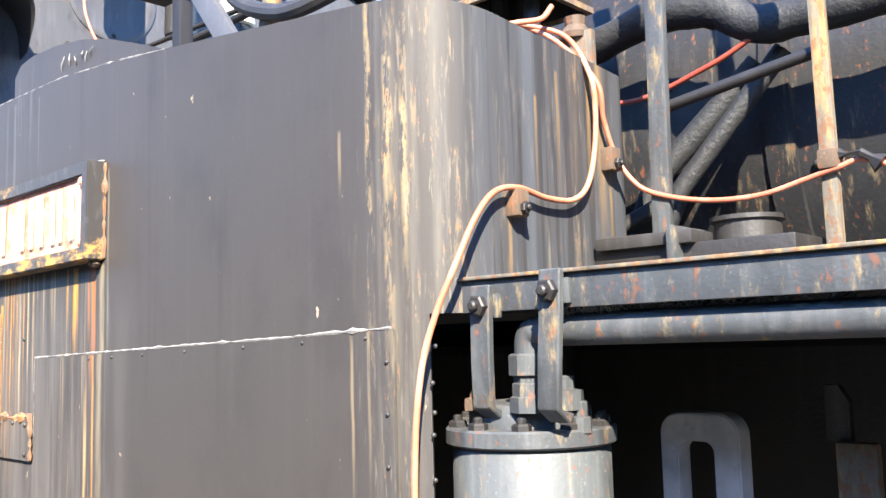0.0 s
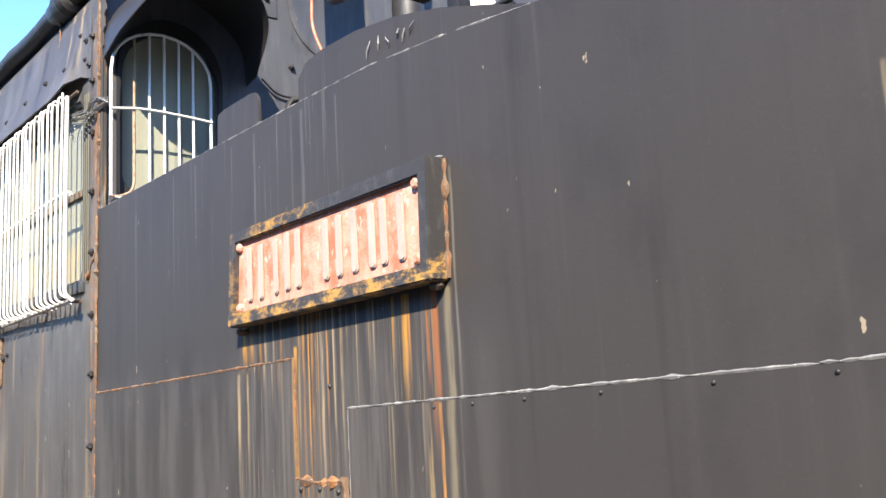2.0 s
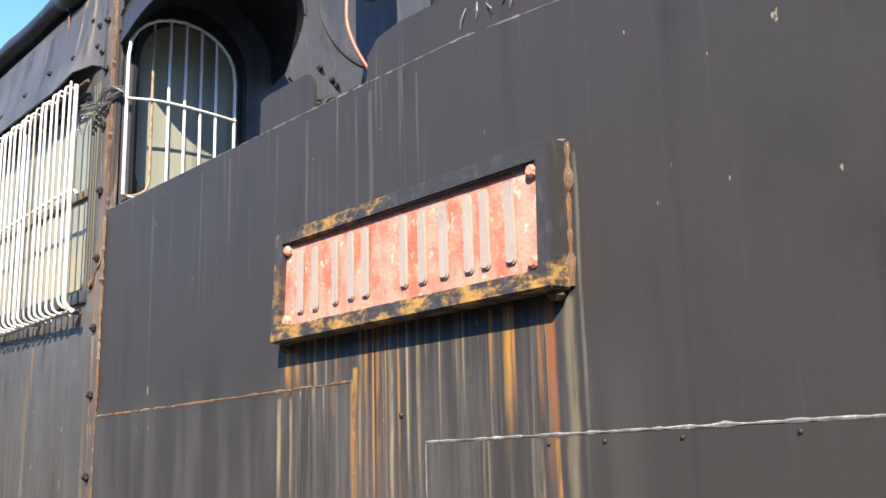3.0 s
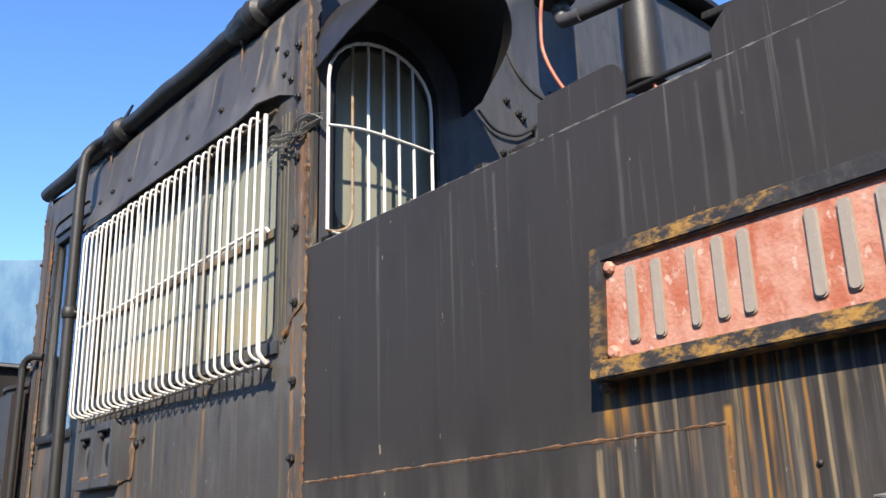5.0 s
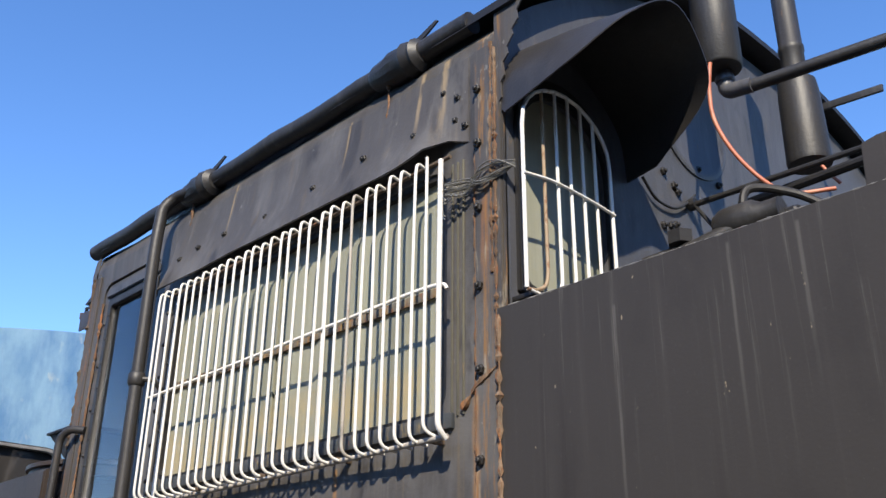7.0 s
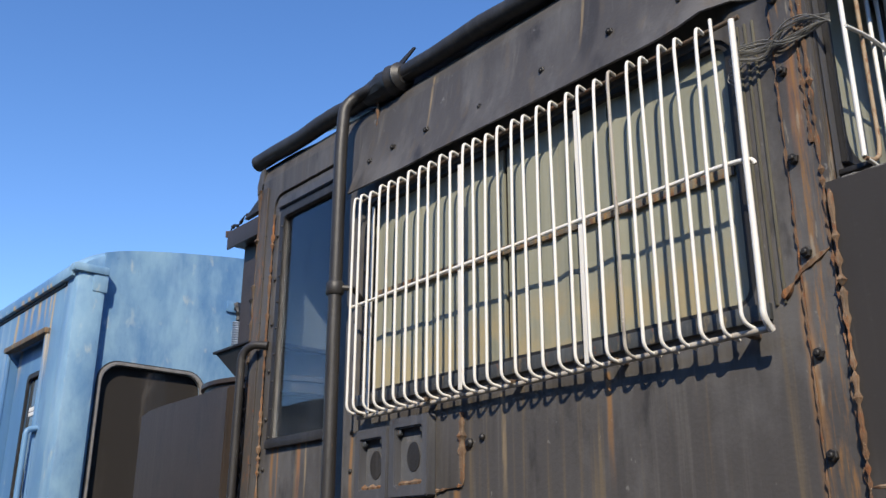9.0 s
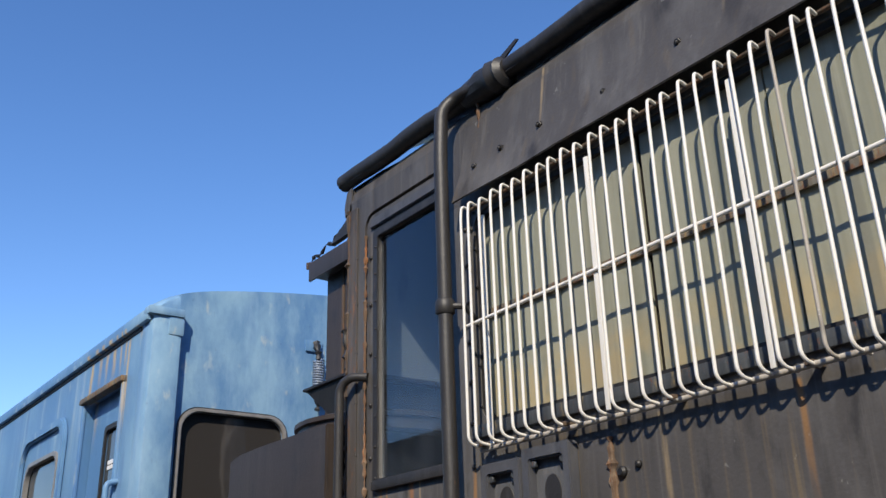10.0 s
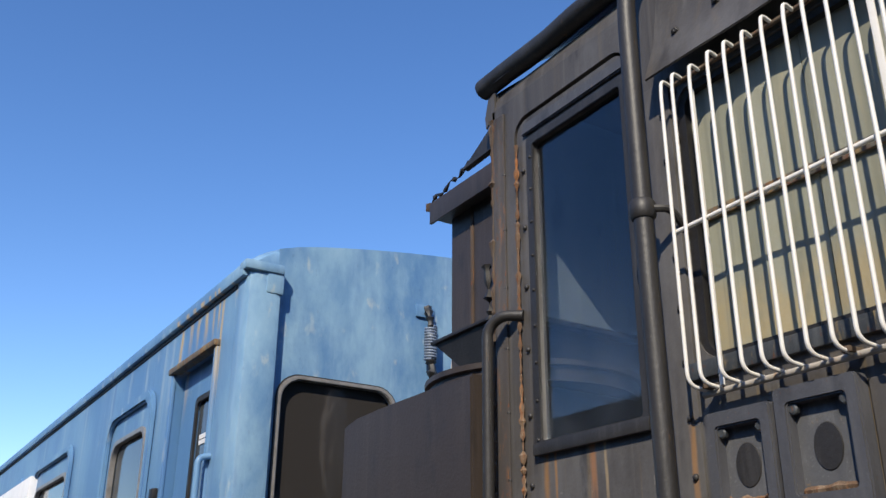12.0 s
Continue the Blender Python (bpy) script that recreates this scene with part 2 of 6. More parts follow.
def worn(name, base, rough, light, rust_at, rust=OCHRE, metal=0.0, vertical=3.0, bump=0.4):
    """Painted or bare iron with lighter wear and rust; rust_at: how high the noise must rise before it rusts."""
    s = Surface(name, base, rough, metal)
    s.over(light, s.noise((34, 34, vertical), 0.46, 0.74, 6.0, 1.0, 0.65), 0.55)
    s.over(SOOT, s.noise((17, 17, 7), 0.54, 0.74, 5.0, 6.0), 0.5)
    m = s.noise((38, 38, vertical * 3.0), rust_at, rust_at + 0.16, 8.0, 12.0, 0.7)
    s.over(rust, m, 0.65, 0.88)
    s.over(RUST, s.noise((80, 80, 40), rust_at + 0.03, rust_at + 0.12, 6.0, 16.0, 0.7), 0.6, 0.9)
    s.over(light, s.noise(190, 0.62, 0.72, 3.0, 20.0), 0.5)
    return s.done(bump * 0.6, 110.0, 0.0015, m)


def plain(name, base, rough, light, amount=0.4, scale=8.0, metal=0.0, bump=0.15):
    s = Surface(name, base, rough, metal)
    s.over(light, s.noise(scale, 0.4, 0.7, 5.0), amount)
    s.over(tuple(c * 0.55 for c in base), s.noise(scale * 5, 0.58, 0.75, 4.0, 5.0), amount)
    return s.done(bump, 140.0, 0.001)


def glass(name, tint, rough=0.03):
    s = Surface(name, tint, rough, 0.0, 0.5)
    s.over(tuple(min(1, c * 1.6 + 0.03) for c in tint), s.noise((5, 5, 2), 0.5, 0.8, 5.0), 0.3, rough + 0.12)
    return s.done(0)


TANK, CAB = tank_paint(), cab_paint()
IRON = worn("sooty_iron", (0.023, 0.0215, 0.021), 0.5, (0.062, 0.059, 0.057), 0.63)
IRON_DARK_SHADE = worn("dark_iron_and_shade", (0.012, 0.011, 0.011), 0.55, (0.028, 0.026, 0.025), 0.70)
GREY_IRON = worn("greyed_iron", (0.040, 0.045, 0.050), 0.55, (0.105, 0.113, 0.118), 0.545, (0.27, 0.195, 0.085), vertical=4.0)
RUSTY = worn("rusted_iron", (0.075, 0.050, 0.033), 0.8, (0.17, 0.13, 0.085), 0.54, (0.22, 0.085, 0.025))
POST = worn("ochre_rusted_post", (0.10, 0.092, 0.075), 0.7, (0.20, 0.185, 0.15), 0.47, (0.34, 0.205, 0.06), vertical=2.0)
BEAD = worn("rust_bead", (0.12, 0.070, 0.040), 0.85, (0.46, 0.37, 0.26), 0.50, (0.40, 0.15, 0.04), bump=0.8)
CHALK = worn("chalky_weld", (0.16, 0.155, 0.15), 0.8, (0.62, 0.61, 0.58), 0.62, (0.40, 0.28, 0.16), bump=0.8)
SLATE = worn("slate_grey_paint", (0.066, 0.067, 0.075), 0.5, (0.105, 0.106, 0.114), 0.61, (0.36, 0.22, 0.10), vertical=5.0)
VISOR = worn("hood_paint", (0.028, 0.026, 0.026), 0.45, (0.040, 0.038, 0.037), 0.78, TAN)
BOILER = worn("boiler_cladding", (0.007, 0.0075, 0.009), 0.6, (0.020, 0.0215, 0.024), 0.55, (0.15, 0.11, 0.055), vertical=1.0)
PUMP = worn("pump_grey_paint", (0.060, 0.068, 0.074), 0.6, (0.15, 0.16, 0.155), 0.545, (0.28, 0.19, 0.075), vertical=1.5)
LAGGING = worn("tarred_lagging", (0.011, 0.012, 0.014), 0.65, (0.024, 0.025, 0.026), 0.66, (0.18, 0.16, 0.12), vertical=20.0, bump=1.2)


def border_paint():
    s = Surface("plate_border_paint", (0.036, 0.034, 0.034), 0.55, 0.0, 0.4)
    s.over((0.10, 0.10, 0.098), s.noise((40, 40, 20), 0.48, 0.74, 6.0, 1.0, 0.65), 0.55)
    up = s.op("SUBTRACT", s.xyz[2], s.op("MULTIPLY", s.op("ADD", s.xyz[0], 2.688), 0.027))
    low = s.ramp(up, 1.824, 1.836, 1.0, 0.0)
    left = s.ramp(s.xyz[0], -2.650, -2.636, 1.0, 0.0)
    high = s.op("MULTIPLY", s.ramp(up, 1.955, 1.965), s.op("MULTIPLY", s.band(0, -2.58, -2.34, 0.05), 0.95))
    where = s.op("MAXIMUM", s.op("MAXIMUM", low, s.op("MULTIPLY", left, 0.5)), high)
    rust = s.op("MULTIPLY", where, s.noise((34, 34, 60), 0.45, 0.62, 8.0, 5.0, 0.7))
    s.over((0.42, 0.235, 0.06), rust, 0.95, 0.88)
    s.over((0.20, 0.085, 0.025), s.op("MULTIPLY", rust, s.noise(90, 0.52, 0.68, 5.0, 9.0)), 0.6)
    return s.done(0.3, 120.0, 0.0015, rust)


FRAME_PAINT = border_paint()


def white_bar_paint():
    s = Surface("white_bar_paint", (0.72, 0.70, 0.66), 0.4)
    s.over((0.52, 0.46, 0.36), s.noise((30, 30, 5), 0.62, 0.75, 4.0), 0.6)
    s.over((0.40, 0.20, 0.07), s.noise((24, 24, 4), 0.68, 0.74, 4.0, 9.0), 0.8, 0.8)
    return s.done(0.2, 200.0, 0.001)


def red_paint():
    s = Surface("faded_red_paint", (0.44, 0.135, 0.075), 0.6)
    s.over((0.60, 0.335, 0.25), s.noise((22, 22, 14), 0.36, 0.62, 6.0, 0.0, 0.65), 0.75)
    s.over((0.66, 0.52, 0.44), s.noise((70, 70, 50), 0.60, 0.68, 4.0, 4.0), 0.6, 0.8)
    s.over((0.34, 0.07, 0.03), s.noise((34, 34, 6), 0.60, 0.72, 3.0, 7.0), 0.5)
    return s.done(0.5, 150.0, 0.0015)


def window_board():
    s = Surface("pale_olive_board", (0.28, 0.28, 0.215), 0.45)
    s.over((0.17, 0.175, 0.13), s.noise((18, 18, 0.5), 0.42, 0.66, 4.0), 0.7)
    s.over((0.36, 0.31, 0.19), s.noise((20, 20, 1.5), 0.58, 0.75, 4.0, 3.0), 0.55)
    s.over((0.38, 0.30, 0.16), s.op("MULTIPLY", s.ramp(s.xyz[2], 2.12, 2.20, 1.0, 0.0), s.noise((9, 9, 9), 0.35, 0.6, 3.0, 13.0)), 0.7)
    s.over((0.12, 0.12, 0.10), s.noise((26, 26, 0.6), 0.58, 0.74, 4.0, 17.0), 0.5)
    s.over((0.40, 0.22, 0.08), s.noise((60, 60, 2.0), 0.68, 0.74, 5.0, 29.0), 0.6)
    s.vary(0.78, 1.05)
    return s.done(0.15, 60.0, 0.002)


def coach_blue():
    s = Surface("faded_blue_paint", (0.085, 0.195, 0.37), 0.42, 0.0, 0.4)
    s.over((0.19, 0.34, 0.48), s.noise((2.2, 2.2, 1.2), 0.38, 0.7, 4.0), 0.5)
    s.over((0.27, 0.40, 0.55), s.noise((14, 14, 0.9), 0.52, 0.74, 5.0, 4.0), 0.4, 0.55)
    s.over((0.05, 0.10, 0.22), s.noise((60, 60, 30), 0.64, 0.72, 5.0, 44.0), 0.4)
    s.over((0.055, 0.125, 0.30), s.noise((14, 14, 1.2), 0.60, 0.75, 4.0, 8.0), 0.5)
    s.over((0.42, 0.46, 0.45), s.noise((11, 11, 6), 0.63, 0.72, 4.0, 12.0), 0.4, 0.6)
    for c, w, a, b in ((-7.58, 0.03, 2.95, 2.3), (-7.70, 0.03, 2.95, 2.69), (-7.80, 0.05, 2.95, 2.70), (-7.92, 0.04, 2.95, 2.70), (-8.02, 0.05, 2.95, 2.70), (-8.16, 0.05, 2.95, 2.4), (-7.63, 0.025, 2.95, 2.70), (-7.42, 0.03, 2.93, 2.85)):
        s.over((0.50, 0.36, 0.17), s.streak(0, c, w, a, b), 0.85, 0.7)
    for c in (-8.3, -8.42, -8.75, -9.1, -9.5, -10.2, -10.9, -11.6):
        s.over((0.33, 0.43, 0.52), s.streak(0, c, 0.05, 2.95, 2.2), 0.6, 0.6)
    end = s.ramp(s.xyz[0], -7.62, -7.34)
    s.over((0.33, 0.50, 0.60), s.op("MULTIPLY", end, s.noise((5, 5, 2.2), 0.30, 0.7, 6.0, 23.0, 0.65)), 0.6, 0.6)
    s.over((0.50, 0.52, 0.46), s.op("MULTIPLY", end, s.noise((12, 12, 7), 0.62, 0.74, 5.0, 27.0)), 0.5)
    return s.done(0.2, 40.0, 0.002)


def gravel():
    s = Surface("trackside_gravel", (0.085, 0.078, 0.07), 0.9)
    s.over((0.13, 0.12, 0.107), s.noise(38, 0.45, 0.6, 5.0), 0.7)
    s.over((0.06, 0.055, 0.048), s.noise(2.0, 0.5, 0.7, 4.0, 3.0), 0.6)
    return s.done(0.8, 45.0, 0.02)


WHITE, RED, BOARD, BLUE, GRAVEL = white_bar_paint(), red_paint(), window_board(), coach_blue(), gravel()
NUMERAL = worn("weathered_white_relief", (0.34, 0.29, 0.245), 0.55, (0.44, 0.395, 0.345), 0.63, (0.45, 0.21, 0.13), bump=0.4)
WIRE_RED = plain("orange_red_cable", (0.44, 0.13, 0.07), 0.5, (0.54, 0.29, 0.18), 0.7, 9.0)
WIRE_BLACK = plain("black_cable", (0.015, 0.015, 0.016), 0.5, (0.06, 0.06, 0.06))
STEEL_WIRE = plain("dull_steel_wire", (0.20, 0.20, 0.19), 0.45, (0.33, 0.31, 0.27), 0.6, 60.0, 0.6)


def dusty_door_glass():
    """Clear glass under a film of dust that thickens towards the sill."""
    s = Surface("dusty_door_glass", (0.42, 0.50, 0.62), 0.02)
    film = s.op("MULTIPLY", s.ramp(s.xyz[2], 1.95, 2.40, 0.035, 0.004), s.noise((9, 9, 4), 0.2, 0.7, 6.0, 0.0, 0.65))
    runs = s.op("MULTIPLY", s.noise((30, 30, 2), 0.58, 0.75, 5.0, 3.0), 0.03)
    spots = s.op("MULTIPLY", s.noise((90, 90, 50), 0.74, 0.77, 3.0, 8.0), 0.4)
    dust = s.op("MAXIMUM", s.op("MAXIMUM", film, runs), spots)
    s.put(s.b.inputs["Transmission Weight"], s.op("SUBTRACT", 1.0, dust))
    s.b.inputs["IOR"].default_value = 1.5
    return s.done(0)


DOOR_GLASS = dusty_door_glass()
RUBBER_SHADE = plain("black_rubber_and_shade", (0.016, 0.016, 0.016), 0.6, (0.05, 0.05, 0.05))
TRIM = plain("aluminium_trim", (0.26, 0.25, 0.24), 0.45, (0.13, 0.125, 0.12), 0.5, 20.0, 0.2)
CREAM = plain("cream_enamel", (0.66, 0.60, 0.48), 0.35, (0.80, 0.78, 0.72), 0.5, 14.0)
BLUEWHITE = plain("grey_white_paint", (0.55, 0.57, 0.60), 0.5, (0.22, 0.23, 0.24), 0.6, 10.0)
WEB = plain("dusty_web", (0.34, 0.33, 0.30), 0.9, (0.12, 0.115, 0.10))
SACK = plain("white_sack", (0.70, 0.68, 0.66), 0.8, (0.40, 0.25, 0.18), 0.5, 25.0)
BUNKER = worn("brown_black_plate", (0.036, 0.027, 0.022), 0.5, (0.062, 0.049, 0.04), 0.70, (0.20, 0.09, 0.03), vertical=1.2)


# ---- building helpers ----
from mathutils.geometry import tessellate_polygon


def part(name, bm, material, parent=None, label="", smooth=35):
    """Link a bmesh as one mesh object under a thing or a part."""
    bmesh.ops.recalc_face_normals(bm, faces=bm.faces)
    for f in bm.faces:
        f.smooth = smooth > 0
    me = bpy.data.meshes.new(name)
    bm.to_mesh(me)
    bm.free()
    me.materials.append(material)
    if smooth > 0:
        me.set_sharp_from_angle(angle=radians(smooth))
    ob = new(name, me)
    if parent is not None:
        ob.parent = parent
    if label:
        tagged(ob, label)
    return ob


def repeat(ob, m, parent=None):
    """Another object on the same mesh."""
    o = new(ob.name.split(".")[0], ob.data)
    o.matrix_basis = m
    o.parent = parent if parent is not None else ob.parent
    return o


def thing(name, label, category, group="", kind="", at=(0, 0, 0)):
    return tagged(new(name), label, category, group, kind)


def slab(x0, x1, y0, y1, z0, z1, bevel=0.004, bm=None, turn=None):
    """A box with softened edges."""
    made = bmesh.new()
    bmesh.ops.create_cube(made, size=1)
    bmesh.ops.scale(made, vec=(x1 - x0, y1 - y0, z1 - z0), verts=made.verts)
    if bevel:
        bmesh.ops.bevel(made, geom=made.edges[:], offset=min(bevel, 0.4 * min(x1 - x0, y1 - y0, z1 - z0)), segments=2, affect="EDGES", profile=0.6)
    if turn is not None:
        bmesh.ops.transform(made, matrix=turn, verts=made.verts)
    bmesh.ops.translate(made, vec=((x0 + x1) / 2, (y0 + y1) / 2, (z0 + z1) / 2), verts=made.verts)
    return join(bm, made)


def join(bm, made):
    if bm is None:
        return made
    me = bpy.data.meshes.new("joined")
    made.to_mesh(me)
    made.free()
    bm.from_mesh(me)
    bpy.data.meshes.remove(me)
    return bm


def smooth_path(pts, n=6):
    """A Catmull-Rom line through the points."""
    p = [Vector(q) for q in pts]
    p = [2 * p[0] - p[1]] + p + [2 * p[-1] - p[-2]]
    out = []
    for i in range(1, len(p) - 2):
        for k in range(n):
            t = k / n
            a, b, c, d = p[i - 1 : i + 3]
            out.append(0.5 * (2 * b + (c - a) * t + (2 * a - 5 * b + 4 * c - d) * t * t + (3 * b - a - 3 * c + d) * t ** 3))
    return out + [p[-2]]


def bend(pts, r, n=5):
    """A line with its corners rounded to the radius r."""
    p = [Vector(q) for q in pts]
    out = [p[0]]
    for a, b, c in zip(p, p[1:], p[2:]):
        u, v = (a - b), (c - b)
        k = min(r, 0.48 * u.length, 0.48 * v.length)
        s, e = b + u.normalized() * k, b + v.normalized() * k
        out += [s.lerp(b, t).lerp(b.lerp(e, t), t) for t in [i / n for i in range(n + 1)]]
    return out + [p[-1]]


def tube(pts, r, seg=8, bm=None, wobble=0.0):
    """A round bar along a line; r is a radius, or one for each point."""
    bm = bm or bmesh.new()
    p = [Vector(q) for q in pts]
    up = Vector((0.31, 0.22, 0.93))
    rings = []
    for i, q in enumerate(p):
        d = (p[min(i + 1, len(p) - 1)] - p[max(i - 1, 0)]).normalized()
        side = d.cross(up)
        if side.length < 0.05:
            side = d.cross(Vector((1, 0, 0)))
        side.normalize()
        up2 = side.cross(d)
        rr = r[i] if isinstance(r, (list, tuple)) else r
        rr *= 1 + wobble * (random.random() - 0.5)
        rings.append([bm.verts.new(q + rr * (math.cos(a) * side + math.sin(a) * up2)) for a in [2 * math.pi * k / seg for k in range(seg)]])
        up = up2
    for a, b in zip(rings, rings[1:]):
        for k in range(seg):
            bm.faces.new((a[k], a[(k + 1) % seg], b[(k + 1) % seg], b[k]))
    bm.faces.new(rings[0][::-1])
    bm.faces.new(rings[-1])
    return bm


def turned(profile, centre, axis="z", seg=28, bm=None):
    """A turned body: (radius, height) pairs round an axis."""
    made = bmesh.new()
    rings = []
    for r, h in profile:
        rings.append([made.verts.new((max(r, 1e-4) * math.cos(a), max(r, 1e-4) * math.sin(a), h)) for a in [2 * math.pi * k / seg for k in range(seg)]])
    for a, b in zip(rings, rings[1:]):
        for k in range(seg):
            made.faces.new((a[k], a[(k + 1) % seg], b[(k + 1) % seg], b[k]))
    made.faces.new(rings[0][::-1])
    made.faces.new(rings[-1])
    rot = {"z": Matrix(), "x": pose(0, 0, 0, 0, 90, 0), "y": pose(0, 0, 0, 90, 0, 0)}[axis] if isinstance(axis, str) else axis
    bmesh.ops.transform(made, matrix=Matrix.Translation(centre) @ rot, verts=made.verts)
    return join(bm, made)


def plate(outline, holes, place, thick, bm=None, bevel=0.0):
    """A sheet with openings: 2D loops, laid into space by place(u, v, depth)."""
    made = bmesh.new()
    loops = [[Vector((u, v, 0)) for u, v in loop] for loop in (outline, *holes)]
    vs = [made.verts.new(q) for loop in loops for q in loop]
    for tri in tessellate_polygon(loops):
        try:
            made.faces.new([vs[k] for k in tri])
        except ValueError:
            pass
    bmesh.ops.recalc_face_normals(made, faces=made.faces)
    ext = bmesh.ops.extrude_face_region(made, geom=made.faces[:])
    bmesh.ops.translate(made, vec=(0, 0, 1), verts=[g for g in ext["geom"] if isinstance(g, bmesh.types.BMVert)])
    for v in made.verts:
        v.co = place(v.co.x, v.co.y, v.co.z * thick)
    if bevel:
        bmesh.ops.recalc_face_normals(made, faces=made.faces)
        sharp = [e for e in made.edges if len(e.link_faces) == 2 and e.calc_face_angle(0) > 0.6]
        bmesh.ops.bevel(made, geom=sharp, offset=bevel, segments=2, affect="EDGES")
    return join(bm, made)


def rounded(u0, u1, v0, v1, r, n=5, only=None):
    """A rectangle's outline with rounded corners (bl, br, tr, tl)."""
    out = []
    for i, (cx, cy, a0) in enumerate(((u0 + r, v0 + r, 180), (u1 - r, v0 + r, 270), (u1 - r, v1 - r, 0), (u0 + r, v1 - r, 90))):
        if only is not None and i not in only:
            out.append(((u0, v0), (u1, v0), (u1, v1), (u0, v1))[i])
            continue
        out += [(cx + r * math.cos(radians(a0 + 90 * k / n)), cy + r * math.sin(radians(a0 + 90 * k / n))) for k in range(n + 1)]
    return out


def side(y):
    return lambda u, v, d: Vector((u, y + d, v))


def facing(x):
    return lambda u, v, d: Vector((x - d, u, v))


def weld(pts, r, rough=0.7, seg=5):
    """An uneven bead along a seam."""
    line = []
    for a, b in zip(pts, pts[1:]):
        a, b = Vector(a), Vector(b)
        n = max(2, int((b - a).length / 0.011))
        line += [a.lerp(b, k / n) for k in range(n)]
    line.append(Vector(pts[-1]))
    radii = [r * (1 + rough * (2 * noise.noise(q * 80) + 0.6 * (random.random() - 0.5))) for q in line]
    line = [q + Vector((0, 0, 1)) * 0.3 * r * noise.noise(q * 60) for q in line]
    return tube(line, [max(0.25 * r, x) for x in radii], seg)


# ---- the ground ----
def ground_sheet():
    bm = bmesh.new()
    xs = [-3000, -300, -60, -30] + [-20 + k for k in range(31)] + [20, 60, 300, 3000]
    ys = [-3000, -300, -60, -20] + [-8 + k * 0.8 for k in range(26)] + [20, 60, 300, 3000]
    grid = [[bm.verts.new((x, y, 0.025 * noise.noise(Vector((x, y, 0)) * 0.8) if abs(x) < 40 and abs(y) < 20 else 0)) for y in ys] for x in xs]
    for i in range(len(xs) - 1):
        for j in range(len(ys) - 1):
            bm.faces.new((grid[i][j], grid[i + 1][j], grid[i + 1][j + 1], grid[i][j + 1]))
    tagged(part("ground", bm, GRAVEL, None, "", 0), "grey-brown trackside gravel ground", "ground", kind="structure")


ground_sheet()


def sky_blocking_walls():
    """Plain dark walls, added out of view behind the camera to block low sky light."""
    dark = plain("dark_sky_blocker", (0.045, 0.05, 0.038), 0.85, (0.075, 0.08, 0.06), 0.6, 1.5)
    tagged(part("sky_blocker_south", slab(-45, 14, -5.9, -5.6, -0.1, 4.2, 0.02), dark, None, "", 0), "unseen dark wall added along the south to block low sky light", "wall", kind="structure")
    tagged(part("sky_blocker_east", slab(14, 14.3, -5.9, 12, -0.1, 12.0, 0.02), dark, None, "", 0), "unseen dark wall added across the east to block low sky light", "wall", kind="structure")


sky_blocking_walls()

# ---- the locomotive ----
loco = thing("steam_locomotive", "weathered black tank steam locomotive with rust-streaked side", "locomotive")
MID = 2.44  # centre line
TY, CY = 1.07, 1.085  # planes of the tank's side and of the cab's side

# rivets and bolts share their meshes
bm = turned([(0.0075, 0.0), (0.0075, 0.003), (0.0055, 0.006), (0.002, 0.0075)], (0, 0, 0), "z", 8)
RIVET = part("rivet", bm, IRON, loco)
bm = turned([(0.012, 0.0), (0.012, 0.007), (0.010, 0.009)], (0, 0, 0), "z", 6)
turned([(0.006, 0.008), (0.006, 0.014), (0.004, 0.016)], (0, 0, 0), "z", 8, bm)
BOLT = part("bolt", bm, IRON_DARK_SHADE, loco)
used = {"rivet": False, "bolt": False}


def stud(kind, place, toward, parent, size=1.0):
    """A rivet or bolt at a place, its head turned outwards."""
    m = Matrix.Translation(place) @ Vector(toward).to_track_quat("Z", "Y").to_matrix().to_4x4() @ pose(0, 0, 0, 0, 0, random.uniform(0, 60)) @ Matrix.Scale(size, 4)
    base = RIVET if kind == "rivet" else BOLT
    if not used[kind]:
        used[kind] = True
        base.matrix_basis, base.parent = m, parent
        return base
    return repeat(base, m, parent)


OUT, AHEAD = (0, -1, 0), (1, 0, 0)


def tank_top(x, y):
    """Height of the tank's top edge: level behind, falling gently to the rounded front."""
    z = 2.214 + 0.008 * max(0.0, min(1.0, (x + 3.5) / 1.0))
    t = max(0.0, (x + 2.15) / 0.95)
    z -= 0.10 * t ** 1.1
    return z - 0.07 * max(0.0, (y - 1.12)) * max(0.0, min(1.0, (x + 1.5) / 0.3))


